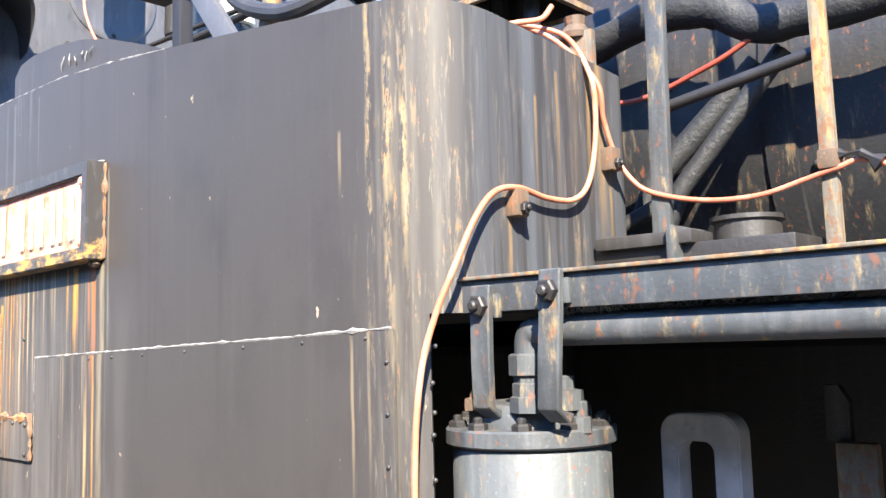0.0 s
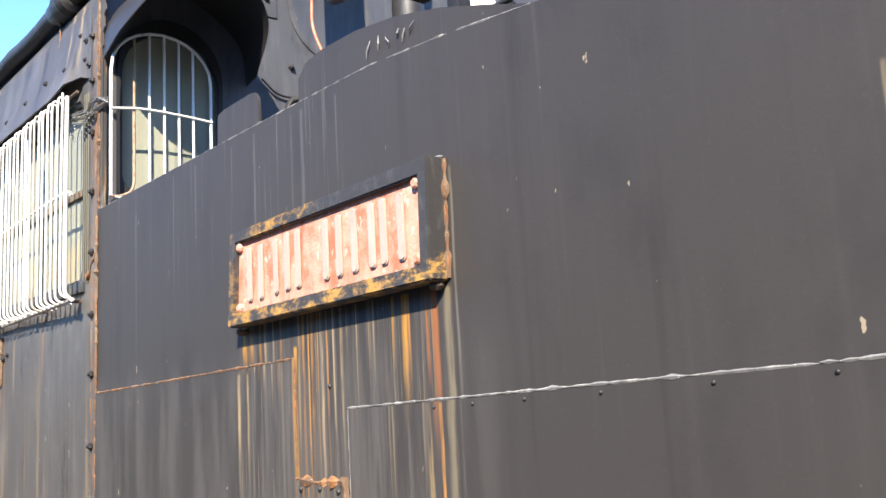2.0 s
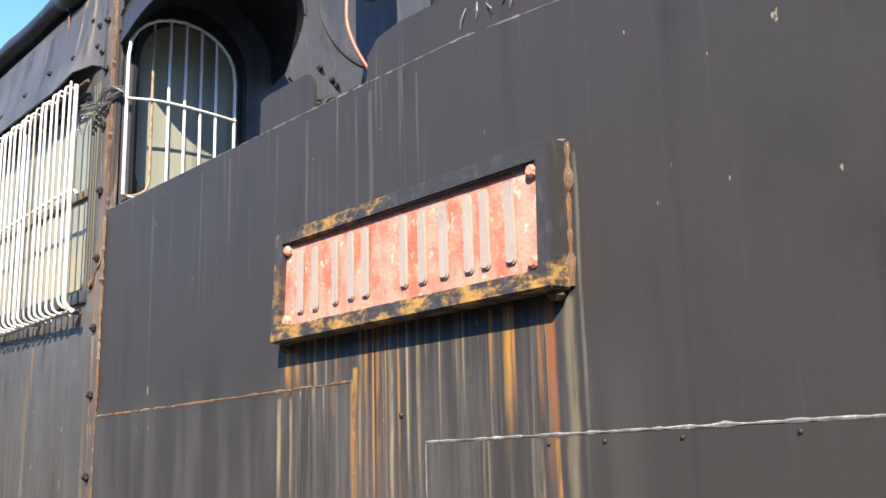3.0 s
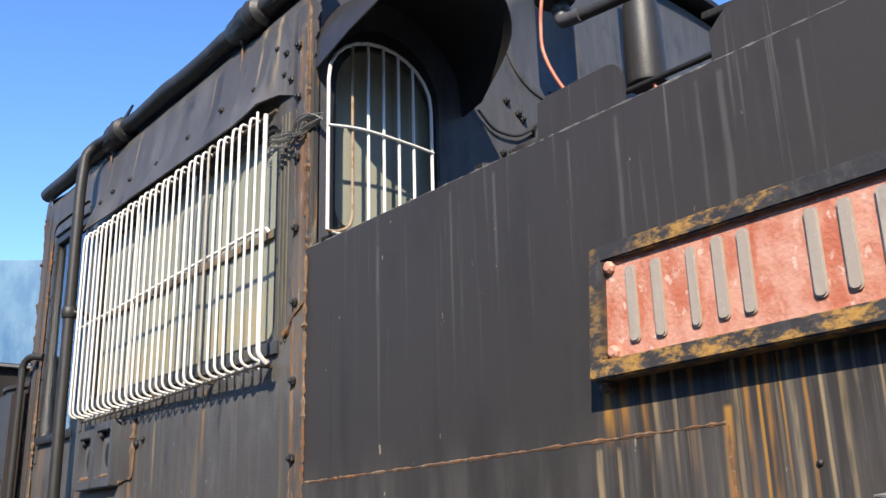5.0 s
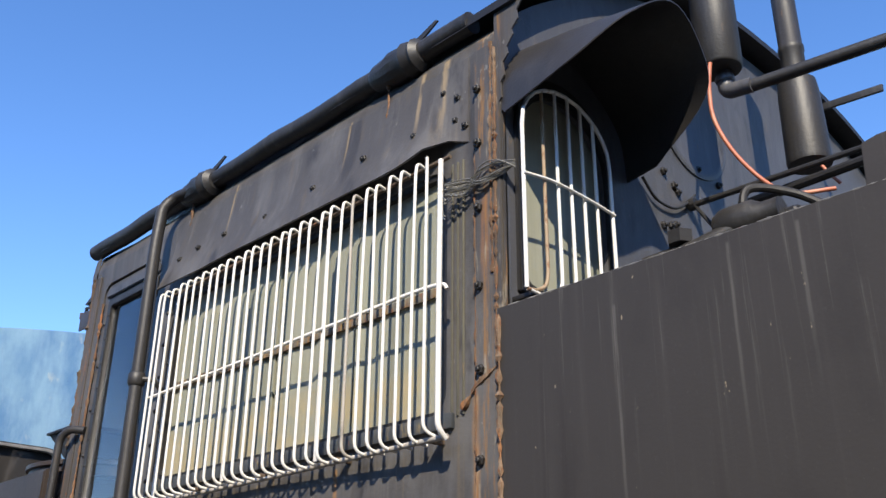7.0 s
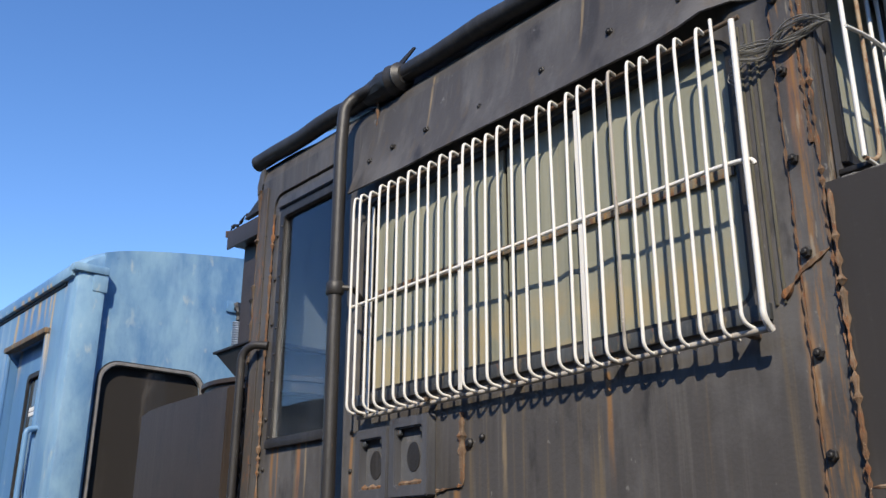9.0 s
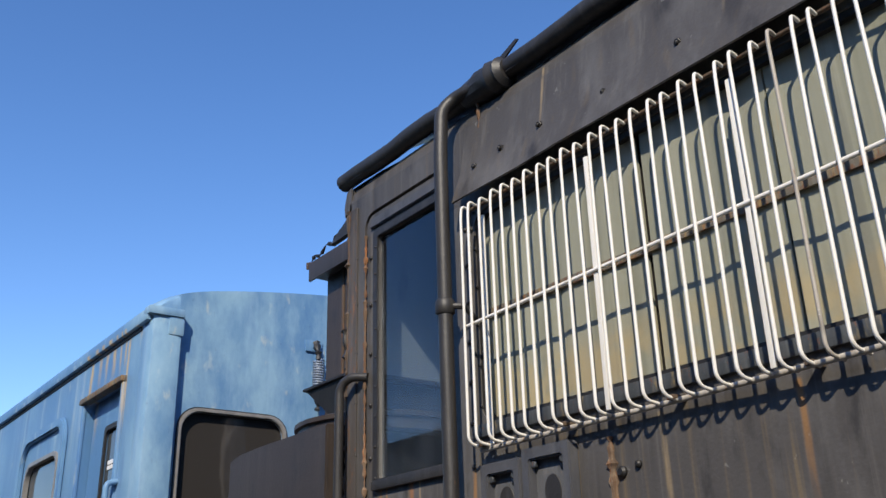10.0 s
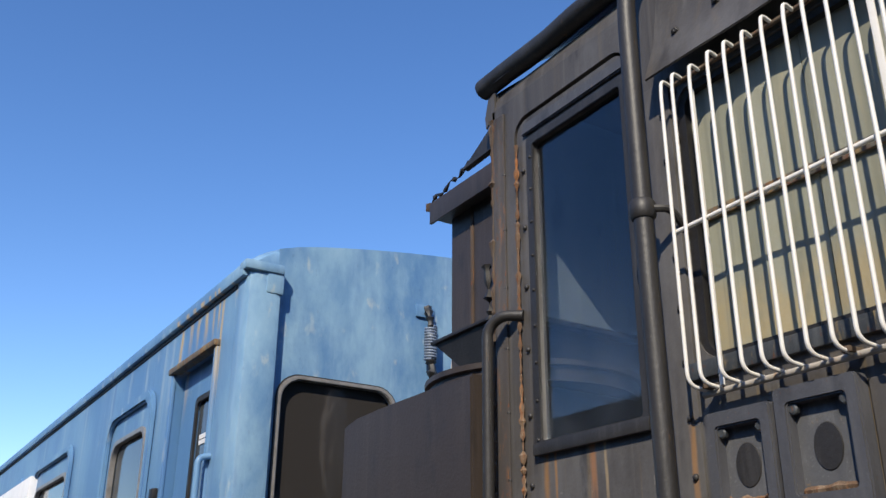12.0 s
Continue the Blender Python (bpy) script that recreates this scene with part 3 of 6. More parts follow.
def side_tank():
    # plan of the shell: along the side, round the front corner, across the front
    plan = [(-3.53 + k * 0.1, TY) for k in range(24)]
    plan = [p for p in plan if p[0] < -1.235] + [(-1.235, TY)]
    r = 0.125
    plan += [(-1.235 + r * math.sin(radians(a)), TY + r - r * math.cos(radians(a))) for a in range(9, 91, 9)]
    plan += [(-1.11, y) for y in (1.25, 1.35, 1.45, 1.545)]
    bm = bmesh.new()
    ring_t, ring_b = [], []
    for x, y in plan:
        ring_t.append(bm.verts.new((x, y, tank_top(x, y))))
        ring_b.append(bm.verts.new((x, y, 1.665)))
    inner = [(-1.125, 1.56), (-1.30, 1.60), (-3.53, 1.60)]
    ti = [bm.verts.new((x, y, tank_top(x, y) - 0.012)) for x, y in inner]
    bi = [bm.verts.new((x, y, 1.665)) for x, y in inner]
    t, b = ring_t + ti, ring_b + bi
    for k in range(len(t)):
        j = (k + 1) % len(t)
        bm.faces.new((t[k], t[j], b[j], b[k]))
    bm.faces.new(t)
    bm.faces.new(b[::-1])
    bmesh.ops.triangulate(bm, faces=[f for f in bm.faces if len(f.verts) > 4])
    body = part("side_tank", bm, TANK, loco, "plain dark grey painted tank with a rounded, peeling front corner", 40)
    # the lower shell: side plate down to the frame and a skirt round the corner
    bm = slab(-3.53, -1.345, TY, 1.26, 0.95, 1.665, 0)
    lower = part("lower_tank", bm, TANK, loco, "", 0)
    bm = bmesh.new()
    skirt = [(-1.345, TY)] + [p for p in plan if p[0] >= -1.24 and p[1] < 1.096]
    rows = []
    for x, y in skirt:
        n = Vector((x + 1.235, y - TY - r, 0)).normalized() if x > -1.235 else Vector((0, -1, 0))
        rows.append([bm.verts.new((x, y, 0.95)), bm.verts.new((x, y, 1.665)), bm.verts.new((x - 0.012 * n.x, y - 0.012 * n.y, 1.665)), bm.verts.new((x - 0.012 * n.x, y - 0.012 * n.y, 0.95))])
    for a, c in zip(rows, rows[1:]):
        for k in range(4):
            bm.faces.new((a[k], a[(k + 1) % 4], c[(k + 1) % 4], c[k]))
    bm.faces.new(rows[0])
    bm.faces.new(rows[-1][::-1])
    part("corner_skirt", bm, TANK, lower, "", 40)
    # doubling plates on the lower side
    bm = plate([(-2.300, 0.97), (-1.205, 0.97), (-1.205, 1.646), (-1.75, 1.632), (-2.300, 1.618)], [], side(TY - 0.005), 0.006, None, 0.0015)
    dp = part("doubling_plate", bm, TANK, lower, "", 30)
    bm = plate([(-3.525, 0.97), (-2.478, 0.97), (-2.478, 1.717), (-2.7, 1.712), (-3.525, 1.694)], [], side(TY - 0.005), 0.006, None, 0.0015)
    dp2 = part("doubling_plate", bm, TANK, lower, "", 30)
    bm = plate([(-2.472, 1.398), (-2.312, 1.396), (-2.314, 1.490), (-2.40, 1.485), (-2.475, 1.492)], [], side(TY - 0.009), 0.010, None, 0.002)
    patch = part("patch_plate", bm, TANK, lower, "small rectangular patch plate with rusty edges", 30)
    for x, z in ((-2.455, 1.475), (-2.33, 1.475), (-2.455, 1.412), (-2.33, 1.412), (-2.39, 1.478)):
        stud("rivet", (x, TY - 0.009, z), OUT, patch, 0.7)
    # weld beads and rust lips on the seams
    part("weld_bead", weld([(-2.300, TY - 0.004, 1.619), (-1.75, TY - 0.004, 1.633), (-1.42, TY - 0.004, 1.640)], 0.0019), CHALK, lower, "chalky white weld bead")
    part("weld_bead", weld([(-1.42, TY - 0.004, 1.641), (-1.21, TY - 0.004, 1.647)], 0.0022, 0.9), CHALK, lower, "chalky white weld bead")
    part("weld_bead", weld([(-3.52, TY - 0.004, 1.695), (-3.0, TY - 0.004, 1.706), (-2.48, TY - 0.004, 1.718)], 0.0025, 0.9), BEAD, lower, "rusty weld bead")
    part("weld_bead", weld([(-2.476, TY - 0.006, 1.494), (-2.40, TY - 0.006, 1.487), (-2.312, TY - 0.006, 1.492), (-2.311, TY - 0.006, 1.40)], 0.006, 1.0), BEAD, lower, "flaking rust bead")
    part("weld_bead", weld([(-2.478, TY - 0.002, 1.715), (-2.480, TY - 0.002, 1.50)], 0.002, 0.7), BEAD, lower)
    part("weld_bead", weld([(-2.300, TY - 0.002, 1.617), (-2.302, TY - 0.002, 1.45)], 0.002, 0.7), CHALK, lower)
    part("weld_bead", weld([(-3.524, TY - 0.003, 2.20), (-3.528, TY - 0.003, 1.05)], 0.0038, 1.0), BEAD, body, "flaking rusty joint")
    edge = [(x, TY + 0.001, tank_top(x, TY)) for x in (-3.5, -3.2, -2.9, -2.79, -2.6, -2.42, -2.2, -2.0, -1.8)]
    part("top_edge_bead", weld(edge, 0.0014, 0.7), CHALK, body, "chalky weld along the top edge")
    # upstanding plates on the top edge, with rounded ends
    a = [(-2.79, 2.19), (-2.60, 2.19), (-2.60, 2.262)] + [(-2.63 + 0.03 * math.cos(radians(q)), 2.268 + 0.03 * math.sin(radians(q))) for q in (0, 30, 60, 90)] + [(-2.76, 2.296), (-2.785, 2.29)]
    part("filler_guard", plate(a, [], side(TY + 0.0015), 0.008, None, 0.001), TANK, body, "small upstanding guard plate on the tank top", 30)
    c = [(-2.44, 2.17), (-1.80, 2.15), (-1.80, 2.19), (-1.90, 2.225), (-2.0, 2.258), (-2.12, 2.287), (-2.24, 2.302), (-2.35, 2.304), (-2.41, 2.296), (-2.44, 2.27)]
    part("filler_guard", plate(c, [], side(TY + 0.0015), 0.008, None, 0.001), TANK, body, "long humped guard plate on the tank top", 30)
    # curled flakes of paint on the long guard
    for x, z, h in ((-2.205, 2.235, 0.03), (-2.17, 2.24, 0.026), (-2.14, 2.235, 0.02), (-2.115, 2.245, 0.014), (-2.10, 2.232, 0.022), (-2.08, 2.24, 0.018)):
        part("paint_flake", tube([(x, TY, z), (x + 0.006, TY - 0.004, z + 0.4 * h), (x + 0.012 * random.uniform(-1, 1.5), TY - 0.002, z + h)], [0.0012, 0.002, 0.0008], 4), CHALK, body)
    # rivets down the front edge of the doubling plate
    for k in range(9):
        stud("rivet", (-1.218, TY - 0.005, 1.60 - 0.072 * k), OUT, dp, 0.5)
    for x in (-2.06, -1.97, -1.86, -1.72, -1.55, -1.40, -1.26):
        stud("rivet", (x, TY - 0.005, 1.608 + (x + 2.3) * 0.025), OUT, dp, 0.4)
    for x, z in ((-2.62, 1.58), (-2.36, 1.66), (-2.52, 1.66), (-1.55, 1.43), (-1.47, 1.50), (-1.75, 1.45)):
        stud("rivet", (x, TY, z), OUT, lower, 0.6)
    # pits and small holes by the corner
    for z in (1.62, 1.57, 1.53, 1.50, 1.44):
        stud("rivet", (-1.155 + 0.012 * random.random(), 1.086 + 0.006 * random.random(), z), (0.6, -0.8, 0), lower, 0.5)
    return body


TANKBODY = side_tank()


def front_details():
    """What stands ahead of the tank: running board, pump, pipes, posts, boiler."""
    # boiler
    bm = turned([(0.60, -3.45), (0.60, 2.4), (0.56, 2.42)], (0, MID, 2.08), "x", 56)
    boiler = part("boiler", bm, BOILER, loco, "sooty dark blue-grey boiler cladding with rust runs", 40)
    for x in (-0.95, 0.1, 1.2):
        bm = turned([(0.603, x - 0.03), (0.609, x - 0.028), (0.609, x + 0.028), (0.603, x + 0.03)], (0, MID, 2.08), "x", 56)
        part("boiler_band", bm, BOILER, boiler, "", 40)
    for q in range(40, 330, 17):
        a = radians(q + random.uniform(-4, 4))
        if math.cos(a) < 0.4:
            stud("rivet", (-0.62 - 0.35 * random.random(), MID - 0.603 * abs(math.cos(a)) if q > 90 else MID, 2.08 + 0.603 * math.sin(a)), (0, -abs(math.cos(a)), math.sin(a)), boiler, 1.1) if abs(math.cos(a)) > 0.3 else None
    # made-up plate that keeps sun out of the gap between tank and boiler
    part("sun_gap_blocker", slab(-1.9, -1.09, 1.61, 2.02, 1.684, 1.694, 0.002), IRON_DARK_SHADE, loco, "", 30)
    # frame and dark works below
    part("main_frame", slab(-6.2, 2.4, 1.95, 2.93, 0.45, 1.62, 0.02), IRON_DARK_SHADE, loco, "dark frame and firebox sides below the boiler", 0)
    part("ash_pan", slab(-3.4, -1.5, 1.62, 3.2, 0.6, 1.62, 0.02), IRON_DARK_SHADE, loco, "", 0)
    for x in (-5.2, -3.9, -2.5, -1.1, 0.3, 1.6):
        bm = turned([(0.30, -0.06), (0.53, -0.05), (0.55, -0.02), (0.55, 0.05), (0.57, 0.07), (0.2, 0.07)], (x, 1.90, 0.565), "y", 40)
        wheel = part("wheel", bm, IRON_DARK_SHADE, loco, "", 40)
    # running board: chequer plate with an angle iron along its edge
    board = part("running_board", slab(-1.105, 1.9, 1.145, 2.02, 1.698, 1.708, 0.002), IRON, loco, "soot-grey running board with worn edge", 30)
    bm = slab(-1.160, 1.9, 1.128, 1.142, 1.664, 1.708, 0.002)
    part("edge_angle", bm, GREY_IRON, board, "greyed angle iron with rust stains", 30)
    part("edge_lip", slab(-1.163, 1.9, 1.120, 1.142, 1.7085, 1.7135, 0.002), POST, board, "pale worn top lip", 30)
    # two flat hangers
    for x, lean, top in ((-1.086, -0.014, 1.700), (-0.972, -0.020, 1.714)):
        bm = bmesh.new()
        line = [(x, 1.118, top), (x - 0.002, 1.117, 1.66), (x + lean * 0.5, 1.122, 1.60), (x + lean, 1.132, 1.535), (x + lean, 1.160, 1.522)]
        rows = []
        for k, q in enumerate(line):
            w = 0.0165
            rows.append([bm.verts.new((q[0] + sx * w, q[1] + sy * 0.006, q[2] + (0.006 if k == 4 else 0) * sy)) for sx, sy in ((-1, -1), (1, -1), (1, 1), (-1, 1))])
        for a, c in zip(rows, rows[1:]):
            for k in range(4):
                bm.faces.new((a[k], a[(k + 1) % 4], c[(k + 1) % 4], c[k]))
        bm.faces.new(rows[0])
        bm.faces.new(rows[-1][::-1])
        bmesh.ops.bevel(bm, geom=bm.edges[:], offset=0.002, segments=1, affect="EDGES")
        h = part("hanger", bm, GREY_IRON, board, "flat iron hanger strap", 30)
        stud("bolt", (x, 1.111, top - 0.028), OUT, h, 1.25)
        part("gusset", slab(x + 0.014, x + 0.024, 1.12, 1.13, top - 0.045, top - 0.012, 0.003), GREY_IRON, h, "", 30)
    # pump cylinder
    c = (-1.100, 1.235)
    pump = part("pump_cylinder", turned([(0.113, 0.85), (0.113, 1.474), (0.110, 1.478)], (*c, 0), "z", 40), PUMP, loco, "pale grey upright pump cylinder with rust runs", 40)
    part("flange", turned([(0.118, 1.480), (0.122, 1.483), (0.122, 1.502), (0.119, 1.505)], (*c, 0), "z", 40), GREY_IRON, pump, "", 40)
    part("cylinder_cover", turned([(0.088, 1.505), (0.088, 1.528), (0.082, 1.537), (0.05, 1.540)], (*c, 0), "z", 32), GREY_IRON, pump, "", 40)
    for k in range(10):
        a = radians(k * 36 + 12)
        stud("bolt", (c[0] + 0.105 * math.cos(a), c[1] + 0.105 * math.sin(a), 1.504), (0, 0, 1), pump, 1.15)
    part("stud_bolt", turned([(0.014, 1.492), (0.014, 1.512), (0.009, 1.514), (0.009, 1.532), (0.007, 1.534)], (c[0] + 0.107, c[1] - 0.03, 0.008), "z", 8), GREY_IRON, pump)
    part("pipe_union", turned([(0.030, 1.528), (0.030, 1.548), (0.026, 1.550), (0.026, 1.566), (0.024, 1.568), (0.024, 1.576), (0.030, 1.578), (0.030, 1.604), (0.026, 1.607)], (-1.048, 1.17, 0), "z", 8), GREY_IRON, pump, "hexagon pipe union", 20)
    part("valve_cap", turned([(0.026, 1.53), (0.026, 1.556), (0.014, 1.558), (0.014, 1.574), (0.012, 1.576)], (c[0] + 0.085, 1.20, 0), "z", 8), GREY_IRON, pump, "", 20)
    part("valve_cap", turned([(0.02, 1.53), (0.02, 1.546), (0.012, 1.548), (0.01, 1.556)], (c[0] - 0.03, 1.155, 0), "z", 6), RUSTY, pump, "", 20)
    line = bend([(-1.048, 1.17, 1.595), (-1.048, 1.17, 1.637), (-0.98, 1.164, 1.637), (1.9, 1.164, 1.642)], 0.045, 7)
    part("steam_pipe", tube(line, 0.0215, 18), GREY_IRON, pump, "grey steam pipe with a faint rust ring", 50)
    part("pipe_collar", turned([(0.019, -0.02), (0.021, -0.018), (0.021, 0.0), (0.019, 0.002)], (-0.975, 1.164, 1.637), "x", 18), GREY_IRON, pump)
    # grab posts with a rung
    posts = part("grab_post", slab(-1.047, -1.013, 1.532, 1.548, 1.70, 2.75, 0.003, None, pose(0, 0, 0, 0, 0.9, 0)), GREY_IRON, loco, "flat upright post", 30)
    part("grab_post", slab(-0.776, -0.752, 1.532, 1.548, 1.70, 2.75, 0.003, None, pose(0, 0, 0, 0, -0.6, 0)), POST, loco, "rust-streaked flat upright post", 30)
    part("rung", tube([(-1.03, 1.556, 2.012), (-0.76, 1.556, 2.052)], 0.010, 12), IRON_DARK_SHADE, loco, "dark round rung")
    # diagonal pipes against the boiler
    part("diagonal_pipe", tube([(-1.215, 1.72, 1.76), (-1.15, 1.74, 1.93), (-0.955, 1.78, 2.12)], 0.024, 14), LAGGING, loco, "dusty diagonal pipe")
    part("diagonal_pipe", tube([(-1.155, 1.70, 1.74), (-1.09, 1.72, 1.90), (-0.90, 1.76, 2.13)], 0.018, 14), LAGGING, loco, "dusty diagonal pipe")
    part("diagonal_pipe", tube([(-1.22, 1.66, 1.72), (-1.20, 1.67, 1.83), (-1.10, 1.70, 1.88)], 0.017, 12), IRON_DARK_SHADE, loco)
    # lagged pipe along the top
    line = smooth_path([(-1.55, 1.80, 2.22), (-1.30, 1.74, 2.215), (-1.12, 1.72, 2.238), (-1.0, 1.71, 2.215), (-0.92, 1.71, 2.168), (-0.78, 1.71, 2.165), (-0.5, 1.71, 2.17), (0.6, 1.70, 2.2)], 6)
    part("lagged_pipe", tube(line, 0.035, 18, None, 0.14), LAGGING, loco, "thick lagged pipe with crumbling crust")
    # step bracket and round cover on the board
    part("cover_base", slab(-1.12, -0.78, 1.44, 1.62, 1.708, 1.766, 0.004), IRON_DARK_SHADE, board, "", 30)
    part("cover_step", slab(-1.10, -0.93, 1.425, 1.50, 1.764, 1.785, 0.004), IRON, board, "", 30)
    part("cover_rib", slab(-0.965, -0.952, 1.41, 1.52, 1.725, 1.792, 0.003), GREY_IRON, board, "", 30)
    part("round_cover", turned([(0.052, 1.772), (0.052, 1.800), (0.058, 1.803), (0.058, 1.810), (0.03, 1.813)], (-0.90, 1.56, 0), "z", 24), IRON, board, "round dark cover", 40)
    # pale bracket with an oblong eye, in the shade below
    ring = plate(rounded(-1.085, -0.945, 1.15, 1.498, 0.035, 6), [rounded(-1.053, -0.990, 1.17, 1.452, 0.018, 5)], side(1.58), 0.045, None, 0.003)
    part("eye_bracket", ring, BLUEWHITE, loco, "grey-white bracket with an oblong eye", 40)
    part("guide_bar", slab(-0.795, -0.735, 1.575, 1.60, 1.10, 1.462, 0.006), POST, loco, "", 30)
    part("guide_bracket", plate([(-0.81, 1.462), (-0.81, 1.545), (-0.79, 1.545), (-0.775, 1.52), (-0.775, 1.462)], [], side(1.59), 0.02), IRON, loco, "", 30)
    # small clamps that hold the cables on the tank front
    for y, z in ((1.222, 1.838), (1.487, 1.938)):
        k = part("cable_clamp", slab(-1.112, -1.088, y - 0.015, y + 0.015, z - 0.034, z + 0.006, 0.004), RUSTY, loco, "small rusty cable clamp", 30)
        stud("bolt", (-1.088, y, z - 0.022), AHEAD, k, 0.8)
    part("tank_stay", slab(-1.16, -1.112, 1.462, 1.478, 2.05, 2.15, 0.003), POST, loco, "ochre-rusted stay strap", 30)
    # clip that ties the cable to the second post
    clip = part("cable_clip", slab(-0.772, -0.742, 1.518, 1.556, 1.862, 1.892, 0.005), RUSTY, loco, "small rusty cable clip", 30)
    part("clip_tail", weld([(-0.742, 1.53, 1.882), (-0.71, 1.52, 1.878), (-0.685, 1.525, 1.86)], 0.009, 1.1, 6), IRON_DARK_SHADE, clip)
    part("tank_stay_head", turned([(0.028, 2.14), (0.03, 2.15), (0.018, 2.165), (0.02, 2.18)], (-1.15, 1.475, 0), "z", 10), RUSTY, loco)


front_details()


# ---- the cab ----
EDGE = worn("rust_edged_iron", (0.055, 0.048, 0.045), 0.7, (0.11, 0.10, 0.09), 0.55, (0.24, 0.10, 0.035))
RUSTBAR = worn("rusted_white_bar", (0.30, 0.22, 0.14), 0.7, (0.50, 0.44, 0.35), 0.5, (0.26, 0.12, 0.045))
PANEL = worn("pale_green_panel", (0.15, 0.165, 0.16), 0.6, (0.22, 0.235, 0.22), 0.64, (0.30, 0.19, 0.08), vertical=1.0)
SCUFF = worn("scuffed_slate", (0.085, 0.087, 0.093), 0.65, (0.19, 0.19, 0.195), 0.62, (0.24, 0.14, 0.06), vertical=14.0)
RAILPAINT = worn("grubby_white_paint", (0.36, 0.33, 0.29), 0.6, (0.58, 0.55, 0.50), 0.56, (0.30, 0.16, 0.06))
RIB = worn("olive_ribbed_sheet", (0.075, 0.07, 0.05), 0.6, (0.14, 0.13, 0.09), 0.62)

def cab():
    X0, X1 = -5.57, -3.52
    win = rounded(-4.925, -3.690, 2.030, 2.600, 0.05, 5)
    dor = rounded(-5.475, -5.055, 1.10, 2.795, 0.05, 5, (2, 3))
    wall = part("cab_wall", plate([(X0, 0.9), (X1, 0.9), (X1, 2.87), (X0, 2.87)], [win, dor], side(CY), 0.012), CAB, loco, "rust-stained black cab side sheet", 30)
    # the sheet rolls over into the roof
    bm = bmesh.new()
    prof = [(CY, 2.868), (CY + 0.006, 2.90), (CY + 0.022, 2.928), (CY + 0.05, 2.95)]
    prof2 = [(a + 0.010, b - 0.006) for a, b in prof]
    ends = [[[bm.verts.new((x, a, b)) for a, b in pr] for pr in (prof, prof2)] for x in (X0 - 0.01, X1 + 0.005)]
    for k in range(3):
        for s_ in (0, 1):
            bm.faces.new((ends[0][s_][k], ends[0][s_][k + 1], ends[1][s_][k + 1], ends[1][s_][k]))
        for e in (0, 1):
            bm.faces.new((ends[e][0][k], ends[e][0][k + 1], ends[e][1][k + 1], ends[e][1][k]))
    part("eave_sheet", bm, CAB, wall, "", 60)
    # front sheet with its arched window
    arch = [(1.445, 2.32)] + [(1.445, 2.635)] + [(1.29 + 0.155 * math.cos(radians(a)), 2.635 + 0.145 * math.sin(radians(a))) for a in range(15, 180, 15)] + [(1.135, 2.635), (1.135, 2.32)]
    arch += [(1.175 - 0.04 * math.cos(radians(a)), 2.32 - 0.04 * math.sin(radians(a))) for a in (30, 60, 90)] + [(1.405 + 0.04 * math.sin(radians(a)), 2.32 - 0.04 * math.cos(radians(a))) for a in (0, 30, 60)]
    roofline = [(MID + s_ * 1.345, 2.93 + 0.49 * (1 - abs(s_) ** 2.6)) for s_ in [1 - 2 * k / 24 for k in range(25)]]
    outline = [(1.087, 0.9), (3.793, 0.9)] + roofline
    front = part("cab_front", plate(outline, [arch], facing(X1), 0.012), SLATE, loco, "slate-grey cab front sheet with scabs of rust", 30)
    part("cab_back", plate(outline, [], facing(X0 + 0.012), 0.012), CAB, loco, "", 30)
    part("cab_far_wall", slab(X0, X1, 3.78, 3.792, 0.9, 2.94, 0), CAB, loco, "", 0)
    # roof, arched, with an overhanging front edge
    bm = bmesh.new()
    rows = []
    for s_ in [1 - 2 * k / 32 for k in range(33)]:
        y, z = MID + s_ * 1.37, 2.945 + 0.505 * (1 - abs(s_) ** 2.6)
        rows.append([bm.verts.new((x, y, z + d)) for x, d in ((X0 - 0.03, 0), (X1 + 0.06, 0), (X1 + 0.06, 0.022), (X0 - 0.03, 0.022))])
    for a, b in zip(rows, rows[1:]):
        for k in range(4):
            bm.faces.new((a[k], a[(k + 1) % 4], b[(k + 1) % 4], b[k]))
    bm.faces.new(rows[0])
    bm.faces.new(rows[-1][::-1])
    roof = part("cab_roof", bm, IRON_DARK_SHADE, loco, "arched black cab roof", 40)
    # gutter pipe along the eave with lapped joints
    line = [(X0 - 0.045 + k * 0.1, 1.088 + 0.002 * math.sin(k), 2.966 + 0.003 * math.sin(k * 1.7)) for k in range(21)]
    gut = part("gutter_pipe", tube(line, 0.029, 16, None, 0.09), IRON, roof, "black rounded gutter along the eave", 50)
    for x in (-4.835, -3.86):
        part("gutter_joint", turned([(0.030, x - 0.10), (0.037, x - 0.085), (0.041, x - 0.04), (0.047, x - 0.015), (0.045, x + 0.02), (0.050, x + 0.035), (0.043, x + 0.06), (0.046, x + 0.07), (0.030, x + 0.085)], (0, 1.084, 2.960), "x", 14), IRON, roof, "crumpled gutter joint with a torn edge", 25)
        flap = plate([(x + 0.02, 2.995), (x + 0.13, 3.03), (x + 0.14, 3.024), (x + 0.06, 2.985), (x + 0.03, 2.97)], [], side(1.076), 0.005)
        part("torn_flap", flap, IRON, gut, "", 0)
        part("rust_run", weld([(x - 0.05, CY - 0.002, 2.93), (x - 0.045, CY - 0.002, 2.86), (x - 0.05, CY - 0.001, 2.80)], 0.005, 0.9), BEAD, roof)
    # flared drip sheet over the side window
    bm = bmesh.new()
    rows = []
    n = 26
